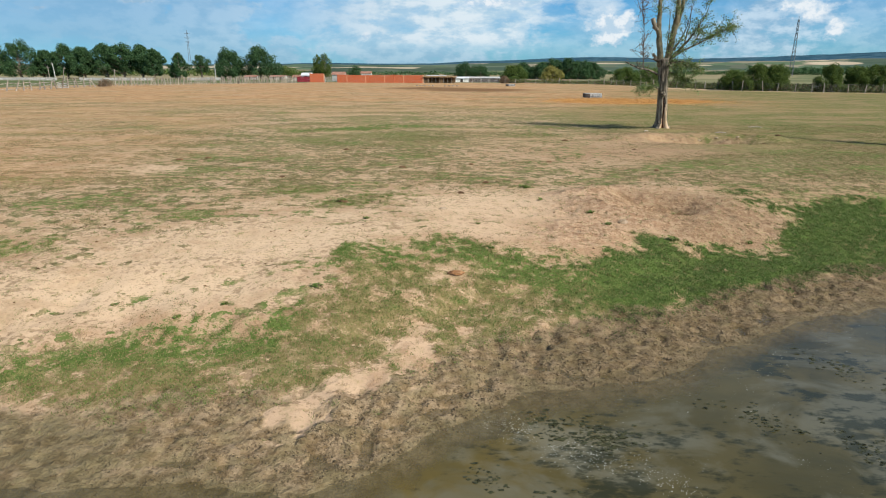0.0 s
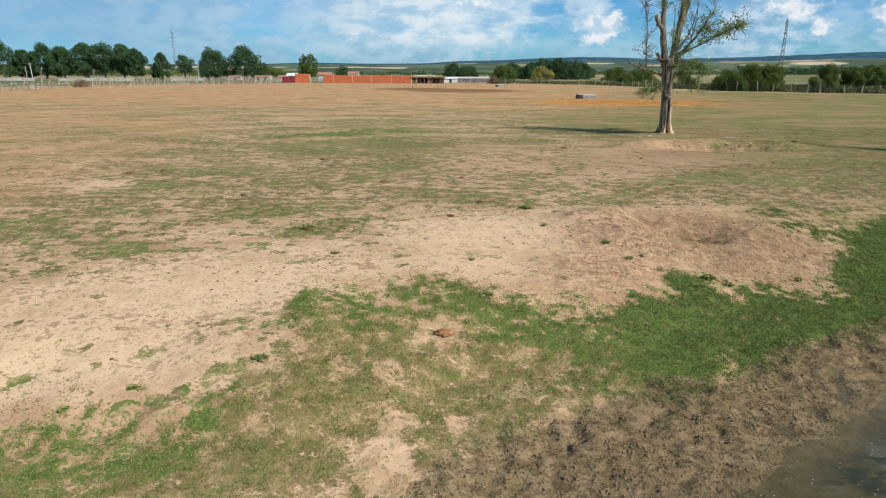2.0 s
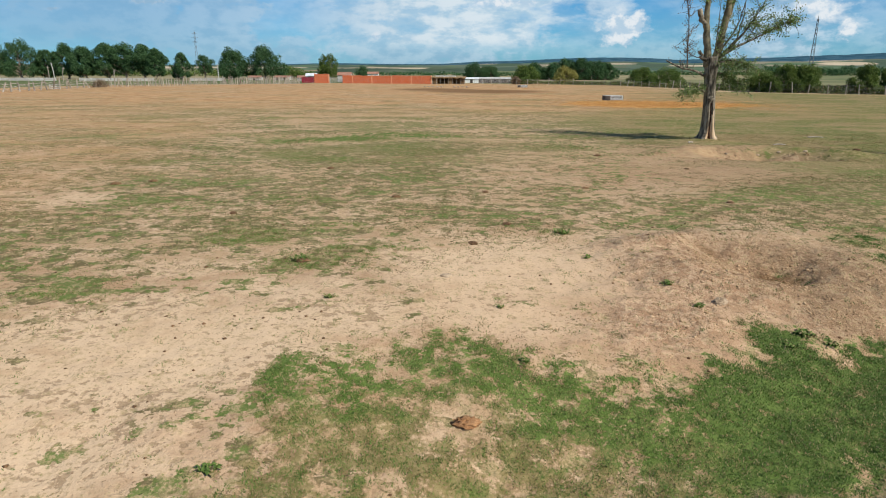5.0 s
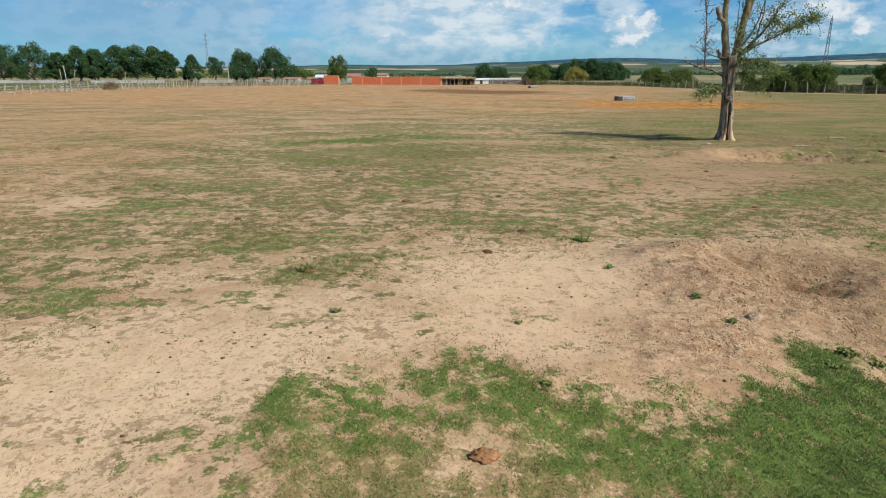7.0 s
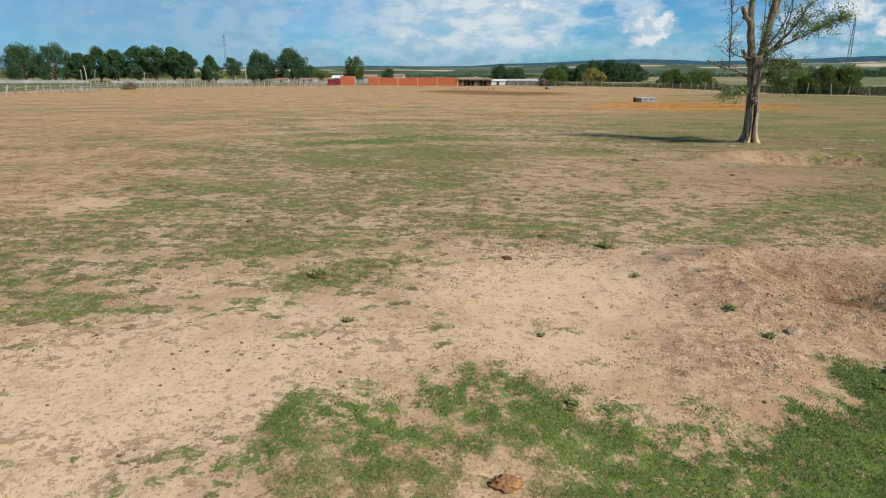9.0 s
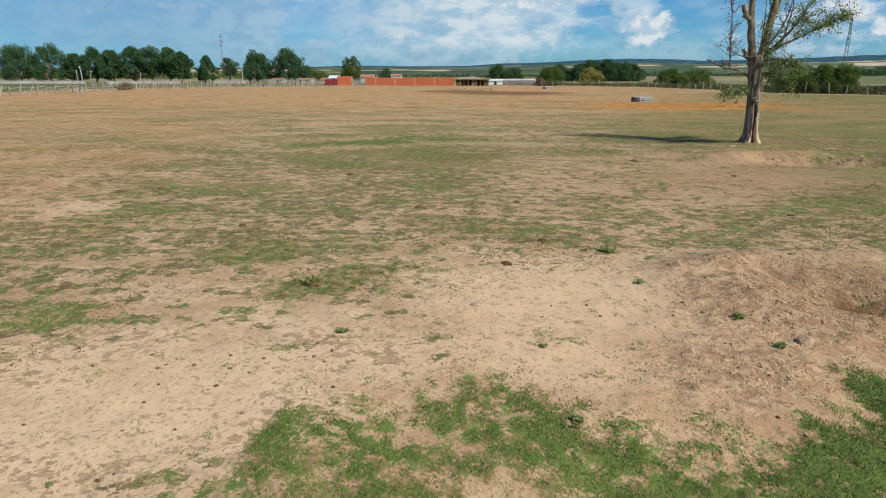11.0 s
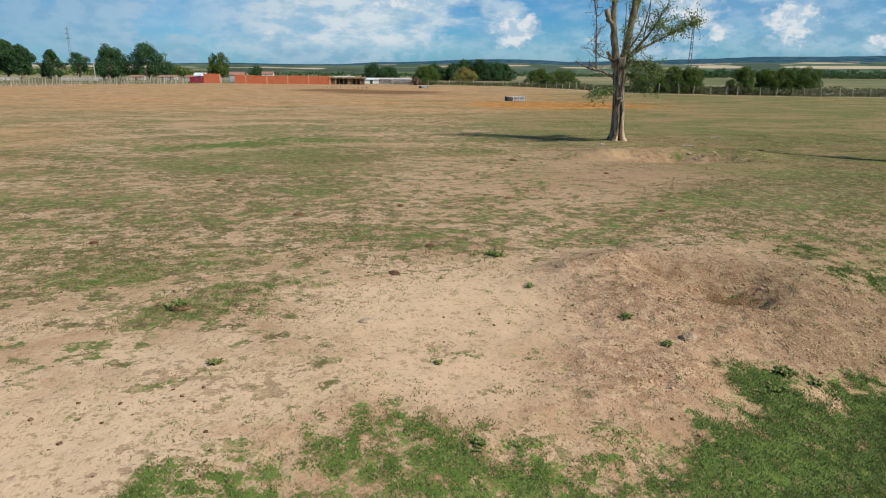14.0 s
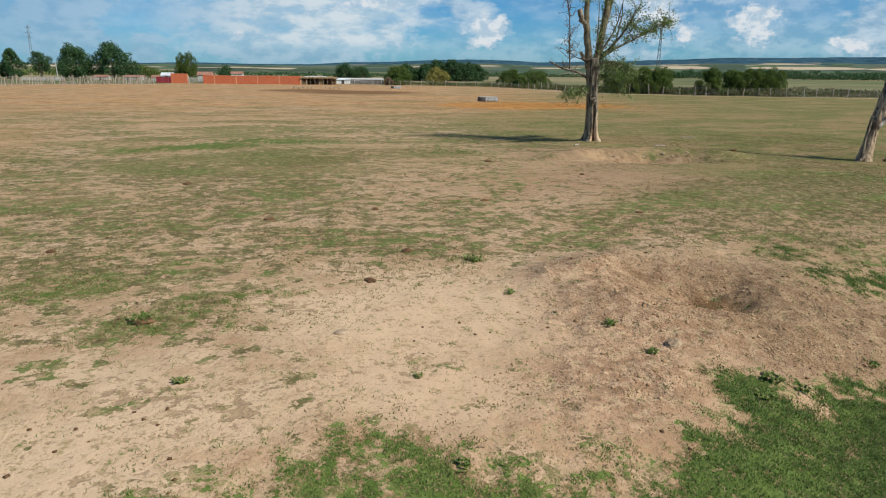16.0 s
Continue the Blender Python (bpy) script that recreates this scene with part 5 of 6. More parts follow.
    part("leaves", many("leaves", leaf_quads(np.concatenate(green), 0.094, rng), 4, LEAF), t, "sparse yellow-green poplar leaves")
    part("withered_leaves", many("withered_leaves", leaf_quads(np.concatenate(dry), 0.08, rng), 4, DRYLEAF), t, "brown withered leaves")


poplar()


def dead_tree():
    bx, by = 30.82, 43.85
    t = thing("dead_tree", (bx, by, lay(bx, by)), "leaning dead tree, barkless and bleached, with broken forks", "tree")
    t.matrix_world = pose(bx, by, lay(bx, by), 0, -4.5, 0) @ Matrix.Diagonal((1, 1, 1.08, 1))
    trunk = limb("trunk", [(0, 0, -0.3), (0.12, 0, 0.35), (0.36, 0, 1.3), (0.62, 0, 2.2), (1.05, 0, 3.7), (1.45, 0.05, 5.0), (1.78, 0.05, 6.0), (1.98, 0.05, 6.5)], [0.50, 0.36, 0.29, 0.32, 0.25, 0.20, 0.19, 0.14], DEADTRUNK, t, 41, 22, 0.07, 0.06, 5)
    limb("bark_flap", [(-0.30, -0.1, 0.2), (-0.05, -0.12, 1.4), (0.12, -0.1, 2.0), (0.15, -0.1, 2.35)], [0.07, 0.08, 0.06, 0.02], BARK, trunk, 42, 6, 0.2)
    limb("stub", [(1.82, 0.05, 6.1), (2.02, 0.05, 6.9), (2.06, 0.05, 7.5), (2.12, 0.05, 8.0)], [0.19, 0.15, 0.12, 0.06], DEADTRUNK, t, 43, 10, 0.15)
    limb("limb", [(1.8, 0.05, 5.9), (2.3, 0.1, 6.6), (3.0, 0.1, 7.6), (3.8, 0.15, 9.0), (4.3, 0.1, 10.6)], [0.2, 0.15, 0.13, 0.09, 0.03], BLEACHED, t, 44, 9)
    limb("branch", [(0.5, -0.15, 1.75), (1.0, -0.3, 2.25), (1.6, -0.4, 2.75), (2.5, -0.45, 3.6), (3.6, -0.5, 4.6), (4.5, -0.5, 5.2)], [0.17, 0.13, 0.105, 0.09, 0.07, 0.03], BLEACHED, t, 45, 9)
    limb("branch", [(2.2, -0.4, 3.3), (2.35, -0.4, 4.0), (2.65, -0.45, 4.5), (2.95, -0.4, 4.9)], [0.06, 0.045, 0.03, 0.012], BLEACHED, t, 46, 5)
    limb("shoot", [(1.55, -0.4, 2.75), (1.62, -0.35, 4.0), (1.85, -0.3, 5.4), (2.15, -0.2, 6.8)], [0.04, 0.03, 0.022, 0.01], TWIG, t, 47, 5)
    bits = twigs([(1.62, -0.35, 4.0), (1.85, -0.3, 5.4), (2.15, -0.2, 6.8)], 9, 0.5, 51, 0.6)[0] + twigs([(2.5, -0.45, 3.6), (2.65, -0.45, 4.5), (4.3, -0.5, 5.1)], 10, 0.7, 52, 0.7)[0] + twigs([(2.0, 0.05, 7.3), (2.12, 0.05, 8.0)], 6, 0.7, 53, 0.8)[0]
    v, f = joined(bits)
    tagged(part("fine_growth", mesh_of("fine_growth", v, f, TWIG), t, "bare dead twigs"), kind="stuff")
    # two fallen boughs at its foot
    for k, (p, q, r) in enumerate((((32.0, 43.6), (34.6, 42.6), 0.085), ((32.9, 44.3), (35.6, 43.9), 0.11))):
        z0, z1 = lay(*p), lay(*q)
        d = thing("fallen_bough", (p[0], p[1], z0), "dark dead bough fallen on the pasture by a tree", "branch", "fallen boughs")
        ex, ey = q[0] - p[0], q[1] - p[1]
        limb("stem", [(0, 0, r * 0.7), (ex * 0.35, ey * 0.3 + 0.08, (z1 - z0) * 0.35 + r * 0.7), (ex * 0.7, ey * 0.75, (z1 - z0) * 0.7 + r * 0.7), (ex, ey, z1 - z0 + r * 0.5)], [r, r * 0.9, r * 0.8, r * 0.5], TWIG, d, 61 + k, 7)
        v, f = joined(twigs([(ex * 0.3, ey * 0.3, 0.1), (ex, ey, z1 - z0 + 0.08)], 5, 0.6, 71 + k, 0.2)[0])
        tagged(part("fine_growth", mesh_of("fine_growth", v, f, TWIG), d), kind="stuff")


dead_tree()


def broad_tree(name, at, tall, wide, seed, leaf, label, category="tree", group="", trunk_share=0.22, clump=0.55, count=1500, upright=1.0, lobes=34):
    """A tapered trunk with limbs, and a crown of leafy clumps with gaps and an uneven outline."""
    rng = np.random.default_rng(seed)
    t = thing(name, (at[0], at[1], at[2] if len(at) > 2 else lay(at[0], at[1])), label, category, group)
    low = tall * trunk_share
    centres, sizes = [], []
    for k in range(lobes):
        u = (k + rng.uniform(0.2, 0.8)) / lobes
        z = low + (tall - low) * (0.06 + 0.84 * u)
        reach = wide * 0.5 * (math.sin(math.pi * min(1, 0.30 + 0.64 * u)) ** 0.6) * upright
        a = k * 2.399 + rng.uniform(-0.5, 0.5)
        rad = wide * rng.uniform(0.07, 0.21)
        q = max(reach - rad * 0.55, 0.05 * wide) * rng.uniform(0.45, 1.42)
        centres.append((q * math.cos(a), q * math.sin(a), z))
        sizes.append(rad)
    r0 = 0.022 * tall + 0.08
    limb("trunk", [(0, 0, -0.3), (0.02 * tall, 0, low * 0.8), (0, 0.02 * tall, low + (tall - low) * 0.35), (0, 0, low + (tall - low) * 0.8)], [r0 * 1.35, r0, r0 * 0.6, r0 * 0.15], BARK, t, seed, 8)
    bits = []
    for k, c in enumerate(centres):
        s = (0, 0, max(low * 0.75, c[2] - 0.35 * math.hypot(c[0], c[1]) - sizes[k] * 0.6))
        bits.append(tube([s, (c[0] * 0.5, c[1] * 0.5, (s[2] + c[2]) / 2 - 0.05 * tall * 0.2), c], [r0 * 0.42, r0 * 0.26, r0 * 0.08], 5))
    v, f = joined(bits)
    tagged(part("limb_growth", mesh_of("limb_growth", v, f, BARK), t), kind="stuff")
    pts = []
    for c, s in zip(centres, sizes):
        n = int(6.2 * count * (s * s) / sum(q * q for q in sizes))
        d = rng.normal(0, 1, (n, 3))
        d /= np.linalg.norm(d, axis=1)[:, None]
        rad = s * rng.uniform(0.25, 1.15, n) ** 0.6
        p = np.array(c) + d * rad[:, None] * np.array((1, 1, 1.05 if upright >= 1 else 1.5))
        keep = value_noise(p[:, 0] + p[:, 2] * 0.7, p[:, 1] + p[:, 2] * 0.4, 0.9 / max(s, 0.6), seed) > 0.27
        pts.append(p[keep])
    part("crown", many("crown", leaf_quads(np.concatenate(pts), clump * 0.50, rng, 0.2), 4, leaf), t)
    return t


LEFT = "dark green elm in a row behind the paddock"
for k, (cx, cy, tall, wide) in enumerate(((-181, 262, 13.6, 15), (-168, 261, 14.3, 13), (-159.5, 264, 11.0, 8), (-152, 266, 12.7, 11), (-144, 264, 12.2, 10), (-137, 268, 13.6, 11), (-129, 266, 14.0, 10.5), (-122, 267, 13.4, 8.5), (-116, 264, 11.8, 8))):
    broad_tree("elm_tree", (cx, cy, -0.2), tall, wide, 100 + k, FARLEAF, LEFT, "tree", "elms behind the paddock", 0.15, 0.8, 3000)
broad_tree("elm_tree", (-106.5, 266, -0.2), 10.6, 7.4, 120, FARLEAF, "small pointed dark green elm behind the fence", "tree", "", 0.08, 0.75, 1500)
broad_tree("elm_tree", (-110, 270, -0.2), 6.6, 4.5, 121, FARLEAF, "low dark green elm behind the fence", "tree", "", 0.1, 0.6, 800)
broad_tree("elm_tree", (-101.2, 276, -0.2), 9.7, 7.0, 122, FARLEAF, "round dark elm on a thin trunk beside a pylon", "tree", "", 0.30, 0.6, 1000)
broad_tree("elm_tree", (-89.3, 276, -0.2), 11.7, 12, 123, FARLEAF, "broad dark green elm behind the grey fence", "tree", "pair of broad elms", 0.08, 0.85, 2300)
broad_tree("elm_tree", (-76.5, 277, -0.2), 12.9, 14, 124, FARLEAF, "broad dark green elm behind the grey fence", "tree", "pair of broad elms", 0.08, 0.85, 2400)
broad_tree("shrub", (-71, 300, -0.2), 4.6, 12, 125, HEDGELEAF, "low dark green shrub beyond the fence", "shrub", "", 0.02, 0.7, 1100)
broad_tree("poplar_tree", (-54.6, 290, -0.2), 10.2, 5.2, 126, HEDGELEAF, "green columnar poplar behind the brick wall", "tree", "poplars behind the wall", 0.05, 0.55, 1300, 0.95)
broad_tree("poplar_tree", (-51.6, 291, -0.2), 10.6, 7.0, 127, HEDGELEAF, "green columnar poplar behind the brick wall", "tree", "poplars behind the wall", 0.05, 0.55, 1300, 0.95)
broad_tree("elm_tree", (-41.6, 320, -0.2), 5.4, 6.5, 128, FARLEAF, "small round elm beyond the brick wall", "tree", "", 0.1, 0.6, 700)
broad_tree("elm_tree", (12.5, 330, -0.2), 6.4, 11, 129, FARLEAF, "dark green elm beyond the white sheds", "tree", "elms beyond the sheds", 0.06, 0.75, 1500)
broad_tree("elm_tree", (20.5, 332, -0.2), 5.6, 8, 130, FARLEAF, "dark green elm beyond the white sheds", "tree", "elms beyond the sheds", 0.06, 0.7, 1100)
broad_tree("willow_tree", (26.2, 234, -0.2), 5.6, 10.0, 131, HEDGELEAF, "olive green willow beside the pens", "tree", "", 0.03, 0.6, 2000)
for k, (cx, cy, tall, wide) in enumerate(((38, 292, 6.3, 11), (45, 290, 6.6, 10), (51, 293, 8.2, 11), (57, 290, 8.6, 10), (63, 291, 7.6, 11), (69, 295, 7.0, 9))):
    broad_tree("elm_tree", (cx, cy, -0.2), tall, wide, 140 + k, FARLEAF, "dark green elm in a grove beyond the fence", "tree", "grove beyond the fence", 0.04, 0.8, 1900)
broad_tree("willow_tree", (39.0, 226, -0.2), 5.1, 7.2, 150, WILLOWLEAF, "small yellowing willow by the fence", "tree", "", 0.03, 0.5, 1700)
for k, (cx, cy, tall, wide) in enumerate(((61.5, 216, 5.0, 7.5), (66.0, 206, 5.1, 8.0), (58.5, 196, 3.0, 5.0))):
    broad_tree("shrub", (cx, cy, -0.2), tall, wide, 160 + k, HEDGELEAF, "dense green shrub outside the wire fence", "shrub", "shrubs outside the fence", 0.02, 0.5, 1700)
for k, (cx, cy, tall, wide) in enumerate(((69.0, 153, 4.9, 6.0), (73.3, 151, 6.2, 7.2), (77.0, 150, 6.0, 6.4), (86.7, 144, 5.8, 5.6), (92.0, 144, 5.8, 5.2), (97.0, 144, 6.2, 6.2), (101.8, 144, 6.4, 6.0))):
    broad_tree("shrub", (cx, cy, -0.2), tall, wide, 170 + k, HEDGELEAF, "dense green shrub outside the wire fence", "shrub", "shrubs outside the fence", 0.02, 0.42, 2600)
for k, (cx, cy, tall, wide) in enumerate(((146, 150, 6.0, 9), (155, 147, 6.6, 10), (165, 149, 6.2, 10))):
    broad_tree("shrub", (cx, cy, -0.2), tall, wide, 190 + k, HEDGELEAF, "dense green shrub outside the wire fence", "shrub", "shrubs outside the fence", 0.02, 0.5, 1500)


def thicket(name, line, deep, tall, count, seed, mat, label, size=0.32):
    """Ragged low growth along a line."""
    rng = np.random.default_rng(seed)
    p = np.array(line, float)
    seg = np.linalg.norm(np.diff(p, axis=0), axis=1)
    s = rng.uniform(0, seg.sum(), count)
    i = np.searchsorted(np.cumsum(seg), s).clip(0, len(seg) - 1)
    u = (s - np.concatenate([[0], np.cumsum(seg)])[i]) / seg[i]
    q = p[i] + (p[i + 1] - p[i]) * u[:, None]
    d = (p[i + 1] - p[i]) / seg[i][:, None]
    off = rng.uniform(0, deep, count)
    q = q + np.stack([-d[:, 1], d[:, 0]], 1) * off[:, None]
    h = tall * (0.35 + 0.9 * fractal(s, s * 0 + seed, 0.22, 3, seed)) * rng.random(count) ** 0.7 * (0.55 + 0.45 * np.minimum(off / (0.4 * deep), 1))
    return tagged(new(name, many(name, leaf_quads(np.stack([q[:, 0], q[:, 1], h], 1), size, rng, 0.0), 4, mat)), label, "thicket", kind="stuff")


thicket("bramble_thicket", [(x0 + 1.5, y0 + 2.0) for x0, y0 in RIGHT_FENCE[4:]], 5.0, 2.0, 26000, 7, BRAMBLE, "dark bramble thicket growing through the wire fence")
thicket("bramble_thicket", [(x0 + 1.5, y0 + 2.0) for x0, y0 in RIGHT_FENCE[:5]], 3.0, 1.1, 4500, 8, BRAMBLE, "low brambles behind the wire fence")
thicket("far_hedge", [(-330, 330), (-200, 345), (-70, 360)], 8.0, 3.4, 6500, 9, HEDGELEAF, "green hedge beyond the elm row", 0.9)
thicket("far_hedge", [(-60, 420), (0, 430), (60, 410)], 12.0, 2.4, 2200, 10, FARLEAF, "distant dark tree belt", 1.0)
thicket("far_hedge", [(250, 520), (390, 505), (500, 500), (700, 470)], 18.0, 8.0, 30000, 12, FARLEAF, "distant dark tree belt", 1.0)
thicket("far_hedge", [(80, 480), (160, 500), (250, 520)], 12.0, 3.2, 6000, 13, FARLEAF, "distant dark tree belt", 0.8)


# ---------------------------------------------------------------- fences
def post_meshes(tall, r, seed, n=4):
    out = []
    for k in range(n):
        rng = np.random.default_rng(seed + k)
        lean = rng.uniform(-0.05, 0.05, 2) * tall
        pts, rad = smoothed([(0, 0, -0.4), (lean[0] * 0.4, lean[1] * 0.5, tall * 0.45), (lean[0], lean[1], tall)], [r * 1.1, r, r * 0.85], 2)
        v, f = tube(pts, rad, 7, 0.12, seed + k)
        out.append(mesh_of("post", v, f, POSTWOOD))
    return out


def along(line, gap, seed, jitter=0.2):
    rng = np.random.default_rng(seed)
    p = np.array(line, float)
    seg = np.linalg.norm(np.diff(p, axis=0), axis=1)
    cum = np.concatenate([[0], np.cumsum(seg)])
    out = []
    for s in np.arange(0, cum[-1], gap):
        s = min(max(s + rng.uniform(-jitter, jitter) * gap, 0), cum[-1] - 0.01)
        i = np.searchsorted(cum, s, side="right") - 1
        out.append(p[i] + (p[i + 1] - p[i]) * ((s - cum[i]) / seg[i]))
    return out


def fence(line, gap, tall, r, seed, label, rails, lean=6.0, wires=(), group="", rail_r=0.045):
    p0 = line[0]
    t = thing("fence", (p0[0], p0[1], 0.0), label, "fence", group)
    rng = np.random.default_rng(seed)
    meshes = post_meshes(tall, r, seed)
    spots = along(line, gap, seed)
    for k, q in enumerate(spots):
        z = lay(q[0], q[1])
        part("post", meshes[k % 4], t, "", pose(q[0] - p0[0], q[1] - p0[1], z, rng.normal(0, lean), rng.normal(0, lean), rng.uniform(0, 360)) @ Matrix.Diagonal((1, 1, rng.uniform(0.82, 1.15), 1)))
    unit_v, unit_f = tube([(0, 0, 0), (0.35, 0, 0.01), (0.7, 0, -0.01), (1, 0, 0)], [1, 0.95, 0.95, 0.85], 5)
    for name, levels, rad, mat, drop in (("rail", rails, rail_r, POSTWOOD, 0.22), ("wire", wires, 0.012, WIRE, 0.02)):
        me = None
        for level in levels:
            for a, b in zip(spots, spots[1:]):
                if name == "rail" and rng.random() < 0.12:
                    continue
                d = b - a
                n = float(np.hypot(*d))
                if me is None:
                    me = mesh_of(name, [(v[0], v[1] * rad, v[2] * rad) for v in unit_v], unit_f, mat)
                z0, z1 = lay(a[0], a[1]) + level + rng.normal(0, drop * 0.4), lay(b[0], b[1]) + level + rng.normal(0, drop * 0.4)
                m = Matrix.Translation((a[0] - p0[0], a[1] - p0[1], z0)) @ Euler((0, -math.atan2(z1 - z0, n), math.atan2(d[1], d[0]))).to_matrix().to_4x4() @ Matrix.Diagonal((math.hypot(n, z1 - z0), 1, 1, 1))
                part(name, me, t, "", m)
    return t


fence([(-96, 112), (-90, 126), (-87, 138), (-87, 155), (-86, 170)], 2.2, 2.2, 0.15, 201, "old fence of grey leaning posts and poles round the paddock", (0.45, 0.95, 1.45), 11, (0.4, 1.1), rail_r=0.06)
fence([(-86, 171), (-77, 181), (-66, 193)], 0.7, 2.1, 0.12, 205, "grey fence of uneven wooden stakes and rails", (0.6, 1.3), 7)
fence([(-65.5, 193.3), (-51, 201.5), (-46, 207.5)], 0.45, 2.2, 0.115, 209, "close fence of weathered grey stakes beside the brick wall", (0.7, 1.5), 9)
fence(RIGHT_FENCE[:5], 3.4, 1.7, 0.085, 213, "wire fence on wooden posts at the edge of the pasture", (1.2,), 4, (0.35, 0.75, 1.5))
fence(RIGHT_FENCE[4:], 3.3, 2.0, 0.10, 217, "wire mesh fence on stout wooden posts along the pasture", (), 4, (0.25, 0.5, 0.75, 1.0, 1.25, 1.5, 1.75))
fence([(-175, 222), (-130, 226), (-95, 228), (-60, 226), (-48, 222)], 3.0, 1.5, 0.07, 221, "far fence of pale posts and rails across the paddock", (0.6, 1.15), 4)


# ---------------------------------------------------------------- brick wall, gate and sheds
def brick_wall(at, width, tall, panels, label, rz=0.0):
    t = thing("brick_wall", at, label, "wall", rz=rz)
    w = width / panels
    rng = np.random.default_rng(int(width * 7))
    for k in range(panels):
        top = tall + rng.uniform(-0.06, 0.06)
        v, f = box(k * w + 0.16, (k + 1) * w - 0.16, 0, 0.2, -0.3, top, 0.012)
        part("panel", mesh_of("panel", v, f, BRICK), t)
    for k in range(panels + 1):
        v, f = box(k * w - 0.16, k * w + 0.16, -0.05, 0.3, -0.3, tall + (0.12 if k % 3 == 0 else -0.1), 0.015)
        part("pier", mesh_of("pier", v, f, PIER if k % 2 else BRICK), t, "paler brick pier")
    return t


brick_wall((-34.3, 217.2, 0), 29.0, 2.45, 9, "long orange hollow-brick wall with brick piers", -9.8)
brick_wall((-43.9, 219.4, 0), 4.7, 2.85, 1, "short tall orange brick wall beside the gate", -6)
g = thing("metal_gate", (-39.0, 218.9, 0.0), "grey tubular steel gate between brick walls", "gate", rz=-8)
for xx in (0.15, 4.35):
    part("gate_post", mesh_of("gate_post", *box(xx - 0.08, xx + 0.08, -0.08, 0.08, -0.3, 2.0, 0.01), STEEL), g)
for k in range(6):
    part("bar", mesh_of("bar", *tube([(0.15, 0, 0.3 + 0.27 * k), (4.35, 0, 0.3 + 0.27 * k)], [0.045, 0.045], 6), STEEL), g)
for xx in (1.5, 2.9):
    part("upright", mesh_of("upright", *tube([(xx, 0, 0.25), (xx, 0, 1.75)], [0.05, 0.05], 6), STEEL), g)
w = thing("board_wall", (-48.8, 221.8, 0.0), "low maroon painted board wall beside the brick wall", "wall", rz=-6)
for k in range(9):
    part("board", mesh_of("board", *box(k * 0.53, k * 0.53 + 0.5, 0, 0.05, -0.2, 1.72 + 0.05 * (k % 3), 0.006), MAROON), w)
for k in (0.3, 2.4, 4.5):
    part("post", mesh_of("post", *box(k, k + 0.12, 0.055, 0.17, -0.2, 1.85, 0.008), POSTWOOD), w)


def shed(at, width, deep, eaves, rise, wall, roof, label, rz=0.0, doors=1, name="shed", group=""):
    """A small gabled building with its ridge along x."""
    t = thing(name, at, label, "shed", group, rz=rz)
    x0, x1 = -width / 2, width / 2
    v = [(x0, 0, -0.3), (x1, 0, -0.3), (x1, deep, -0.3), (x0, deep, -0.3), (x0, 0, eaves), (x1, 0, eaves), (x1, deep, eaves), (x0, deep, eaves), (x0, deep / 2, eaves + rise), (x1, deep / 2, eaves + rise)]
    f = [(0, 1, 5, 4), (2, 3, 7, 6), (1, 2, 6, 9, 5), (3, 0, 4, 8, 7)]
    part("wall", mesh_of("wall", v, f, wall), t)
    o = 0.25
    for s, (ya, yb) in enumerate(((-o, deep / 2), (deep + o, deep / 2))):
        za, zb = eaves - o * rise / (deep / 2) + 0.03, eaves + rise + 0.03
        q = [(x0 - o, ya, za), (x1 + o, ya, za), (x1 + o, yb, zb), (x0 - o, yb, zb)]
        q += [(a, b, c + 0.08) for a, b, c in q]
        part("roof_slope", mesh_of("roof_slope", q, [(3, 2, 1, 0), (4, 5, 6, 7), (0, 1, 5, 4), (2, 3, 7, 6), (1, 2, 6, 5), (3, 0, 4, 7)], roof), t)
    for k in range(doors):
        c = x0 + width * (k + 0.5) / doors
        leaf = part("door", mesh_of("door", *box(c - 0.45, c + 0.45, -0.04, 0.0, 0.0, min(1.9, eaves - 0.15), 0.008), DARKSTEEL), t)
        part("handle", mesh_of("handle", *box(c + 0.30, c + 0.36, -0.075, -0.04, eaves * 0.40, eaves * 0.40 + 0.18, 0.006), STEEL), leaf)
    return t


shed((-46.3, 224.5, 0), 3.2, 3.5, 2.15, 0.75, WHITEWASH, ROOFWHITE, "small white shed with a white sheet roof")
shed((-53.2, 243, 0), 3.8, 4, 1.2, 0.7, CONCRETE, TILE, "small pale shed with a clay tile roof", 5, group="tiled sheds behind the fence")
shed((-66.0, 262, 0), 6.0, 5, 1.0, 0.6, CONCRETE, TILE, "low pale shed with a clay tile roof", -4, 2, group="tiled sheds behind the fence")
shed((-75.5, 258, 0), 4.5, 5, 1.0, 0.6, CONCRETE, TILE, "low pale shed with a clay tile roof", 3, group="tiled sheds behind the fence")
shed((-37.0, 236, 0), 4.5, 4, 2.3, 0.9, CONCRETE, TILE, "concrete shed with a clay tile roof behind the gate", 0, 1)
shed((-30.0, 262, 0), 4.0, 4, 2.5, 0.7, WHITEWASH, TILE, "pale shed with a tile roof above the brick wall", 0, 2)
shed((7.4, 226, 0), 4.8, 4, 1.3, 0.45, WHITEWASH, ROOFWHITE, "white shed with a sheet roof beside the brushwood shelter", 0, 1)
# closed dark walls stand for the shade inside an open front
shed((15.3, 229, 0), 11.0, 5, 1.35, 0.4, DARKSTEEL, CONCRETE, "long pale-roofed shed behind the pens, dark walls for its shaded inside", 0, 4)
shed((-1.5, 240, 0), 7.0, 5, 1.3, 0.7, WHITEWASH, ROOFWHITE, "white shed behind the brushwood shelter", 0, 2)


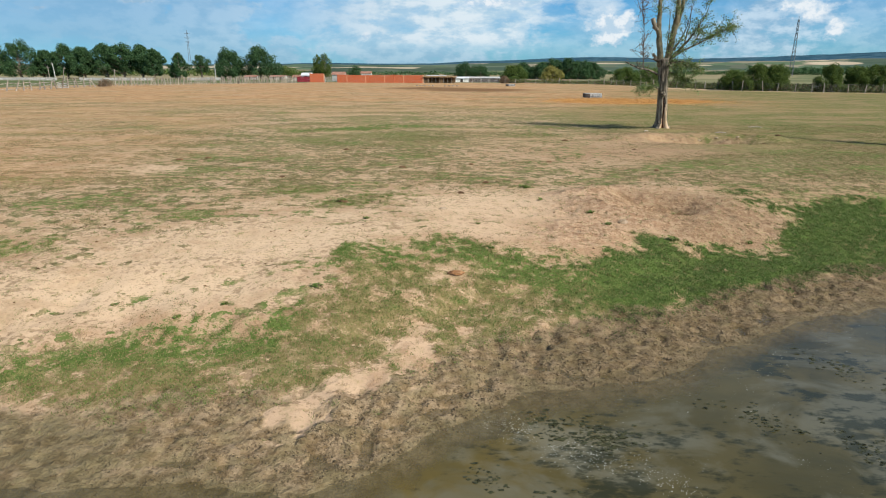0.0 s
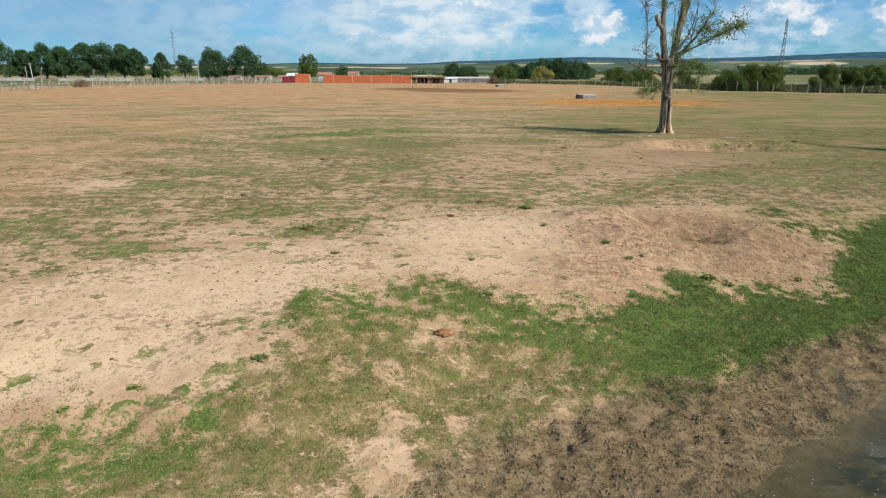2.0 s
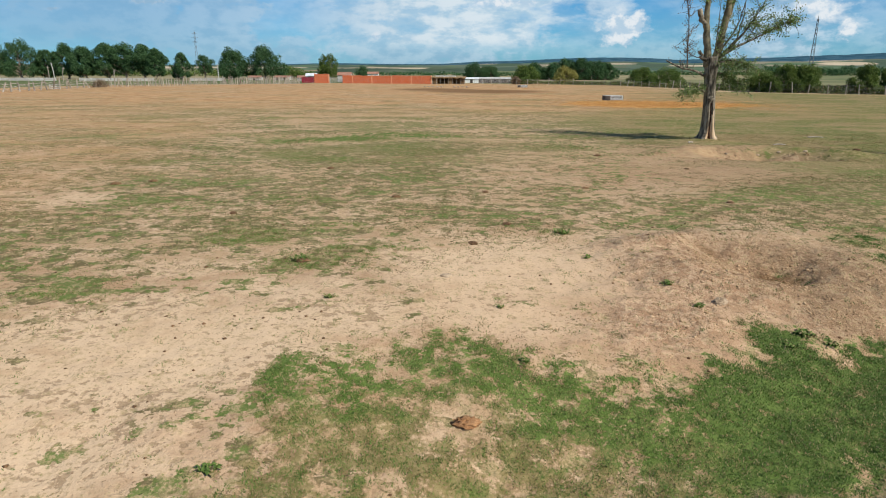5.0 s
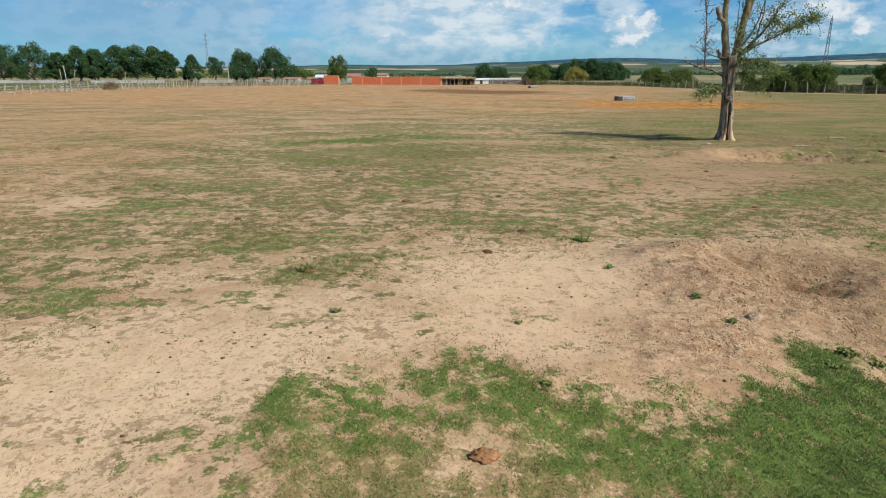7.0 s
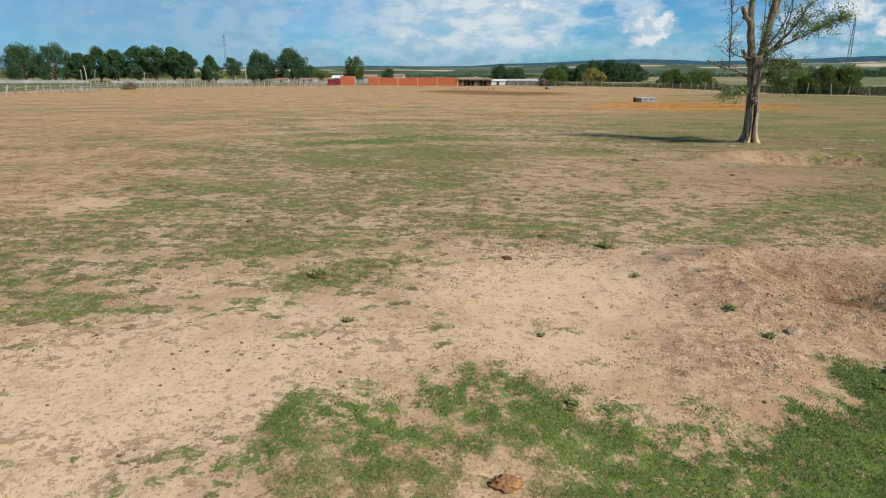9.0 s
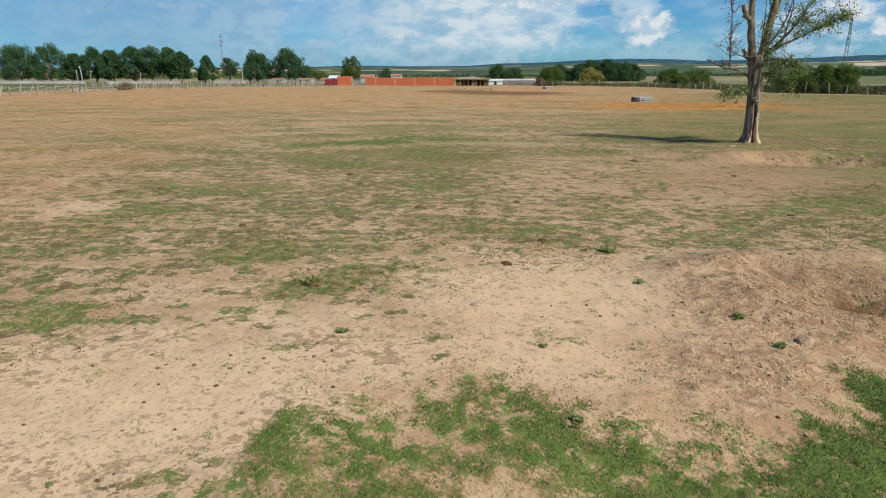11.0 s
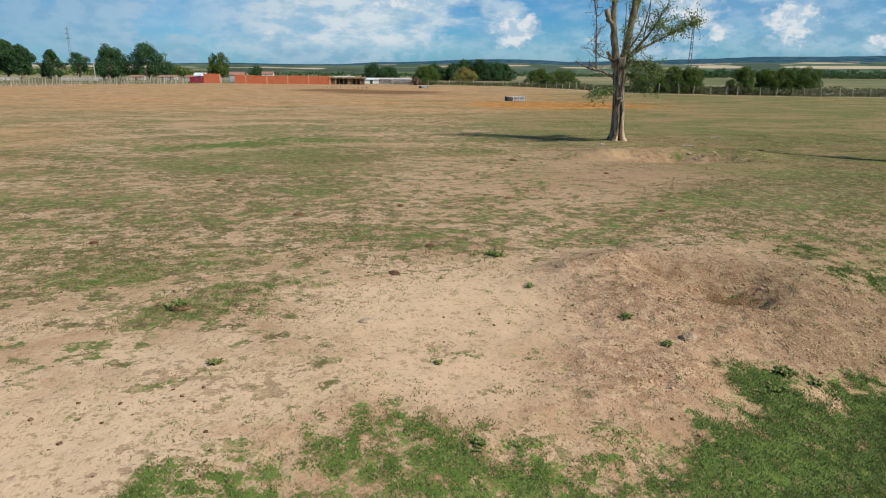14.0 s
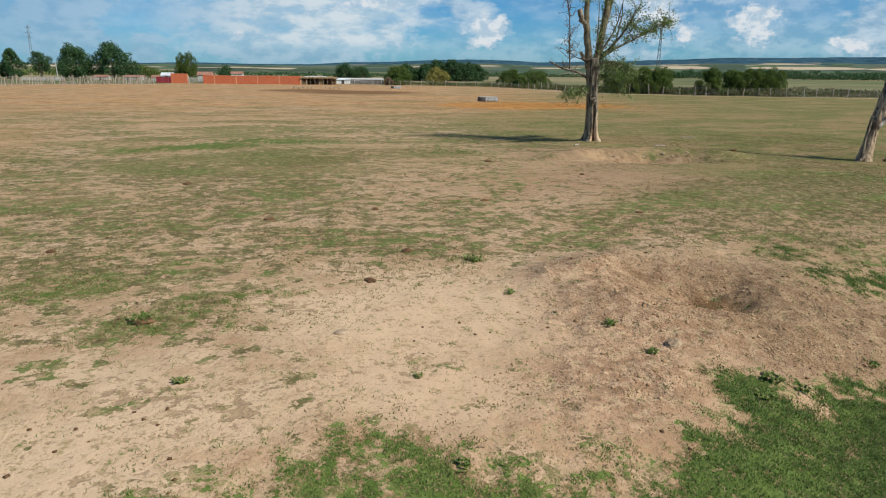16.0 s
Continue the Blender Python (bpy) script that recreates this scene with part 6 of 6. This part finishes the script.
def shelter():
    t = thing("brushwood_shelter", (-5.4, 212.4, 0.0), "brown brushwood shelter on wooden posts beside the brick wall", "shelter")
    rng = np.random.default_rng(3)
    for k in range(9):
        for yy in (0.0, 3.6):
            part("post", mesh_of("post", *tube([(k * 1.27 + 0.1, yy, -0.3), (k * 1.27 + 0.1 + rng.uniform(-0.08, 0.08), yy, 2.0)], [0.09, 0.075], 6, 0.1, k), POSTWOOD), t)
    # layered thatch with a ragged fringe
    verts, faces = [], []
    nx, ny = 44, 10
    for j in range(ny):
        for i in range(nx):
            e = 0.12 if j in (0, ny - 1) else 0.03
            verts.append((-0.4 + 11.1 * i / (nx - 1) + rng.normal(0, 0.03), -0.5 + 4.6 * j / (ny - 1) + rng.normal(0, e), 2.0 + 0.28 * math.sin(math.pi * j / (ny - 1)) + rng.normal(0, 0.05)))
    k = len(verts)
    verts += [(a, b, 1.78 + 0.1 * math.sin(a * 3) + rng.normal(0, 0.06)) for a, b, c in verts]
    q = lambda i, j, o: o + j * nx + i
    for j in range(ny - 1):
        for i in range(nx - 1):
            faces.append((q(i, j, 0), q(i + 1, j, 0), q(i + 1, j + 1, 0), q(i, j + 1, 0)))
            faces.append((q(i, j + 1, k), q(i + 1, j + 1, k), q(i + 1, j, k), q(i, j, k)))
    for i in range(nx - 1):
        faces.append((q(i, 0, k), q(i + 1, 0, k), q(i + 1, 0, 0), q(i, 0, 0)))
        faces.append((q(i, ny - 1, 0), q(i + 1, ny - 1, 0), q(i + 1, ny - 1, k), q(i, ny - 1, k)))
    for j in range(ny - 1):
        faces.append((q(0, j, 0), q(0, j + 1, 0), q(0, j + 1, k), q(0, j, k)))
        faces.append((q(nx - 1, j, k), q(nx - 1, j + 1, k), q(nx - 1, j + 1, 0), q(nx - 1, j, 0)))
    part("thatch", mesh_of("thatch", verts, faces, THATCH), t, "ragged brown brushwood roof")
    part("back_wall", mesh_of("back_wall", *box(0.0, 10.3, 3.5, 3.6, -0.2, 1.9, 0.02), THATCH), t, "brown brushwood back wall")
    for i in range(60):
        xx = 0.05 + i * 0.175
        part("stake", mesh_of("stake", *tube([(xx, 3.4, -0.2), (xx + rng.uniform(-0.06, 0.06), 3.4, 1.7)], [0.08, 0.06], 5, 0.15, i), THATCH), t)
    for i in range(22):
        xx = 0.1 + i * 0.2 + (3.0 if i > 8 else 0) + (2.6 if i > 15 else 0)
        if xx < 10.2:
            part("stake", mesh_of("stake", *tube([(xx, 0.12, -0.2), (xx + rng.uniform(-0.08, 0.08), 0.12, 1.8)], [0.075, 0.05], 5, 0.15, 90 + i), THATCH), t)


shelter()
for k in range(5):
    h = thing("hurdle", (8.0 + 2.7 * k, 213.0 + 0.3 * (k % 2), 0.0), "pale steel cattle hurdle of the sorting pens", "hurdle", "hurdles of the pens", rz=(-3, 4, 0, 6, -5)[k])
    for xx in (0.0, 2.5):
        part("post", mesh_of("post", *tube([(xx, 0, -0.3), (xx, 0, 1.9)], [0.055, 0.055], 6), POSTWOOD if k % 2 else STEEL), h)
    for lvl in range(5):
        part("bar", mesh_of("bar", *tube([(0, 0, 0.35 + 0.32 * lvl), (2.5, 0, 0.35 + 0.32 * lvl)], [0.035, 0.035], 5), STEEL), h)
broad_tree("brushwood_pile", (20.8, 211.5, 0), 2.3, 3.0, 260, DRYLEAF, "heap of dry brown brushwood beside the pens", "brushwood", "", 0.02, 0.35, 900)
broad_tree("brushwood_pile", (-85.5, 166.0, 0), 1.5, 3.6, 261, DRYLEAF, "low tangle of dry grey branches by the fence", "brushwood", "", 0.02, 0.3, 500)
broad_tree("shrub", (24.0, 214.0, 0), 2.0, 4.0, 262, HEDGELEAF, "low green shrub beside the pens", "shrub", "", 0.02, 0.35, 500)


def low_wall(p, q, tall, label, bays):
    d = math.degrees(math.atan2(q[1] - p[1], q[0] - p[0]))
    n = math.hypot(q[0] - p[0], q[1] - p[1])
    t = thing("low_wall", (p[0], p[1], 0.0), label, "wall", "low walls of the paddock", rz=d)
    for k in range(bays):
        part("bay", mesh_of("bay", *box(n * k / bays + 0.02, n * (k + 1) / bays - 0.02, 0, 0.25, -0.3, tall + 0.03 * (k % 2), 0.015), CONCRETE), t)


low_wall((-205, 232), (-139, 236), 0.95, "long low pale concrete wall behind the paddock", 14)
low_wall((-132, 238), (-106, 240), 0.85, "low pale concrete wall behind the paddock", 6)
low_wall((-94, 242), (-82, 243), 1.0, "short low pale concrete wall behind the stakes", 3)
for k, (px, py, tall, lean) in enumerate(((-139.5, 236, 6.2, -3), (-134.0, 232, 4.8, 8), (-112.5, 225, 4.0, 5), (-87.0, 252, 6.0, 0), (-150.0, 250, 5.0, 0))):
    t = thing("utility_pole", (px, py, -0.1), "weathered wooden utility pole behind the paddock", "pole", "utility poles")
    part("shaft", mesh_of("shaft", *tube([(0, 0, -0.4), (0.02, 0, tall * 0.5), (math.tan(radians(lean)) * tall, 0, tall)], [0.16, 0.14, 0.11], 7, 0.05, k), CONCRETE if k in (0, 3) else POSTWOOD), t)
    part("crossarm", mesh_of("crossarm", *box(-0.6 + math.tan(radians(lean)) * tall, 0.6 + math.tan(radians(lean)) * tall, -0.06, 0.06, tall - 0.55, tall - 0.43, 0.01), POSTWOOD), t)


# ---------------------------------------------------------------- feeders on the pasture
def feeder(at, n, deep, tall, rz, label):
    t = thing("cattle_feeder", (at[0], at[1], lay(*at)), label, "feeder", rz=rz)
    part("end_panel", mesh_of("end_panel", *box(-n / 2, -n / 2 + 0.06, -deep / 2, deep / 2, 0.02, tall, 0.01), DARKSTEEL), t, "dark steel end panel")
    part("end_panel", mesh_of("end_panel", *box(n / 2 - 0.06, n / 2, -deep / 2, deep / 2, 0.02, tall, 0.01), DARKSTEEL), t, "dark steel end panel")
    part("side_sheet", mesh_of("side_sheet", *box(-n / 2 - 0.02, -n / 2 + n * 0.30, -deep / 2 - 0.05, -deep / 2, 0.03, tall * 0.98, 0.01), DARKSTEEL), t, "dark rusted side sheet")
    for yy in (-deep / 2, deep / 2):
        for lvl in (0.16, 0.45, 0.72, 0.96):
            part("rail", mesh_of("rail", *box(-n / 2 + 0.06, n / 2 - 0.06, yy - 0.035, yy + 0.035, tall * lvl - 0.055, tall * lvl + 0.055, 0.012), STEEL), t, "galvanised rail")
        for xx in (-n * 0.18, n * 0.16, n * 0.45):
            part("upright", mesh_of("upright", *box(xx - 0.03, xx + 0.03, yy - 0.02, yy + 0.02, 0, tall, 0.006), STEEL), t)
    part("lining", mesh_of("lining", *box(-n / 2 + 0.06, n / 2 - 0.06, -deep / 2 + 0.08, -deep / 2 + 0.11, 0.1, tall * 0.92, 0.006), DARKSTEEL), t, "dark rusted lining sheet")
    part("floor_sheet", mesh_of("floor_sheet", *box(-n / 2 + 0.06, n / 2 - 0.06, -deep / 2 + 0.05, deep / 2 - 0.05, 0.1, 0.18, 0.01), DARKSTEEL), t)


feeder((26.6, 113.6), 3.0, 1.5, 0.72, 4, "grey steel cattle feeder standing in spilt straw")
feeder((19.4, 180.0), 2.6, 1.3, 0.6, -5, "small pale steel cattle feeder far out on the pasture")
for k in range(9):
    xx = -6.2 + 1.05 * k + (2.2 if k > 4 else 0)
    t = thing("feed_tub", (xx, 172.5 + 0.7 * math.sin(k * 2.1), lay(xx, 172.5)), "small pale weathered feed tub on short legs", "tub", "feed tubs in a row", rz=31 * k)
    prof = [(0.20, 0.20), (0.28, 0.40), (0.25, 0.40), (0.18, 0.24)]
    v, f = [], []
    for r0, z0 in prof:
        v += [(r0 * math.cos(2 * math.pi * q / 12), r0 * math.sin(2 * math.pi * q / 12), z0) for q in range(12)]
    for i in range(3):
        f += [(i * 12 + q, i * 12 + (q + 1) % 12, i * 12 + 12 + (q + 1) % 12, i * 12 + 12 + q) for q in range(12)]
    f += [tuple(range(12))[::-1], tuple(range(36, 48))]
    part("bowl", mesh_of("bowl", v, f, TUB), t)
    for q in range(3):
        a = 2 * math.pi * q / 3
        part("leg", mesh_of("leg", *tube([(0.24 * math.cos(a), 0.24 * math.sin(a), -0.05), (0.16 * math.cos(a), 0.16 * math.sin(a), 0.24)], [0.025, 0.025], 5), DARKSTEEL), t)
straw_pts = np.random.default_rng(17)
sx, sy = straw_pts.normal(30, 8.5, 7000), straw_pts.normal(102.0, 5.5, 7000)
sx = np.concatenate([sx, straw_pts.normal(39, 4, 700)])
sy = np.concatenate([sy, straw_pts.normal(101, 3.0, 700)])
STRAW = material("spilt straw", leaf_colour((0.36, 0.165, 0.042), (0.54, 0.275, 0.075)), 0.9)
sz = height(sx, sy) + 0.15 * blob(sx, sy, 33, 103, 5, 1.2) * fractal(sx, sy, 0.8, 3, 2)
wisps = leaf_quads(np.stack([sx, sy, sz + 0.02], 1), 0.22, straw_pts, 0.0)
wisps[:, :, 2] = sz[:, None] + 0.02 + 0.15 * (wisps[:, :, 2] - sz[:, None])
tagged(new("spilt_straw", many("spilt_straw", wisps, 4, STRAW)), "orange straw spilt round the cattle feeder", "straw", kind="stuff")


# ---------------------------------------------------------------- pylons
def pylon(at, tall, rz, label):
    t = thing("pylon", (at[0], at[1], -0.3), label, "pylon", "power line pylons", rz=rz)
    w = lambda z: 0.38 + 0.85 * (1 - z / tall) ** 1.2
    levels = [tall * q for q in (0, 0.14, 0.27, 0.39, 0.5, 0.6, 0.69, 0.77, 0.84, 0.91, 0.97)]
    for sx0, sy0 in ((1, 1), (1, -1), (-1, 1), (-1, -1)):
        part("leg", mesh_of("leg", *tube([(sx0 * w(z), sy0 * w(z), z) for z in levels], [0.10] * len(levels), 4), PYLONSTEEL), t)
    for a, b in zip(levels, levels[1:]):
        bits = []
        for p, q in (((1, 1), (1, -1)), ((1, -1), (-1, -1)), ((-1, -1), (-1, 1)), ((-1, 1), (1, 1))):
            for (s, u), (v0, x0) in ((p, q), (q, p)):
                bits.append(tube([(s * w(a), u * w(a), a), (v0 * w(b), x0 * w(b), b)], [0.06, 0.06], 3))
        part("bracing", mesh_of("bracing", *joined(bits), PYLONSTEEL), t)
    for k, lvl in enumerate((0.74, 0.84, 0.94)):
        z, r = tall * lvl, 2.9 - 0.5 * abs(k - 1)
        part("crossarm", mesh_of("crossarm", *joined([tube([(-r, 0, z), (0, 0, z + 0.35), (r, 0, z)], [0.06, 0.1, 0.06], 4), tube([(-r, 0, z), (0, 0, z - 0.4), (r, 0, z)], [0.05, 0.08, 0.05], 4)]), PYLONSTEEL), t)
    part("peak", mesh_of("peak", *tube([(0, 0, tall * 0.95), (0, 0, tall * 1.03)], [0.3, 0.06], 4), PYLONSTEEL), t)


pylon((-230, 600), 36, 20, "far lattice steel pylon behind the elms")
pylon((227, 420), 36, 50, "lattice steel pylon beyond the wire fence")


# ---------------------------------------------------------------- small things about the pasture
for k, (px, py, n, turn) in enumerate(((22.6, 52.2, 0.9, 8), (27.7, 57.0, 1.1, -4), (16.7, 52.6, 0.4, 30))):
    d = thing("stick", (px, py, lay(px, py)), "pale dry stick lying on the grazed pasture", "stick", "sticks near the poplar", rz=turn)
    limb("stem", [(-n / 2, 0, 0.03), (0, 0.05, 0.045), (n / 2, -0.02, 0.03)], [0.05, 0.045, 0.03], BLEACHED, d, 90 + k, 6)
    limb("side_shoot", [(0.05, 0.05, 0.04), (0.2 * n, 0.18, 0.05), (0.3 * n, 0.26, 0.05)], [0.025, 0.02, 0.01], BLEACHED, d, 95 + k, 5)
ring = thing("ring_feeder", (-89.0, 153.5, lay(-89.0, 153.5)), "round grey steel hay feeder beside the paddock fence", "feeder")
hoop = [(1.05 * math.cos(2 * math.pi * k / 20), 1.05 * math.sin(2 * math.pi * k / 20), 0.0) for k in range(21)]
for lvl in (0.12, 0.55, 1.05):
    part("hoop", mesh_of("hoop", *tube(hoop, [0.035] * 21, 5), STEEL), ring, "", Matrix.Translation((0, 0, lvl)))
bar = mesh_of("bar", *tube([(0, 0, 0), (0, 0, 1.08)], [0.025, 0.025], 5), STEEL)
for k in range(14):
    part("bar", bar, ring, "", Matrix.Translation((1.05 * math.cos(2 * math.pi * k / 14), 1.05 * math.sin(2 * math.pi * k / 14), 0)))
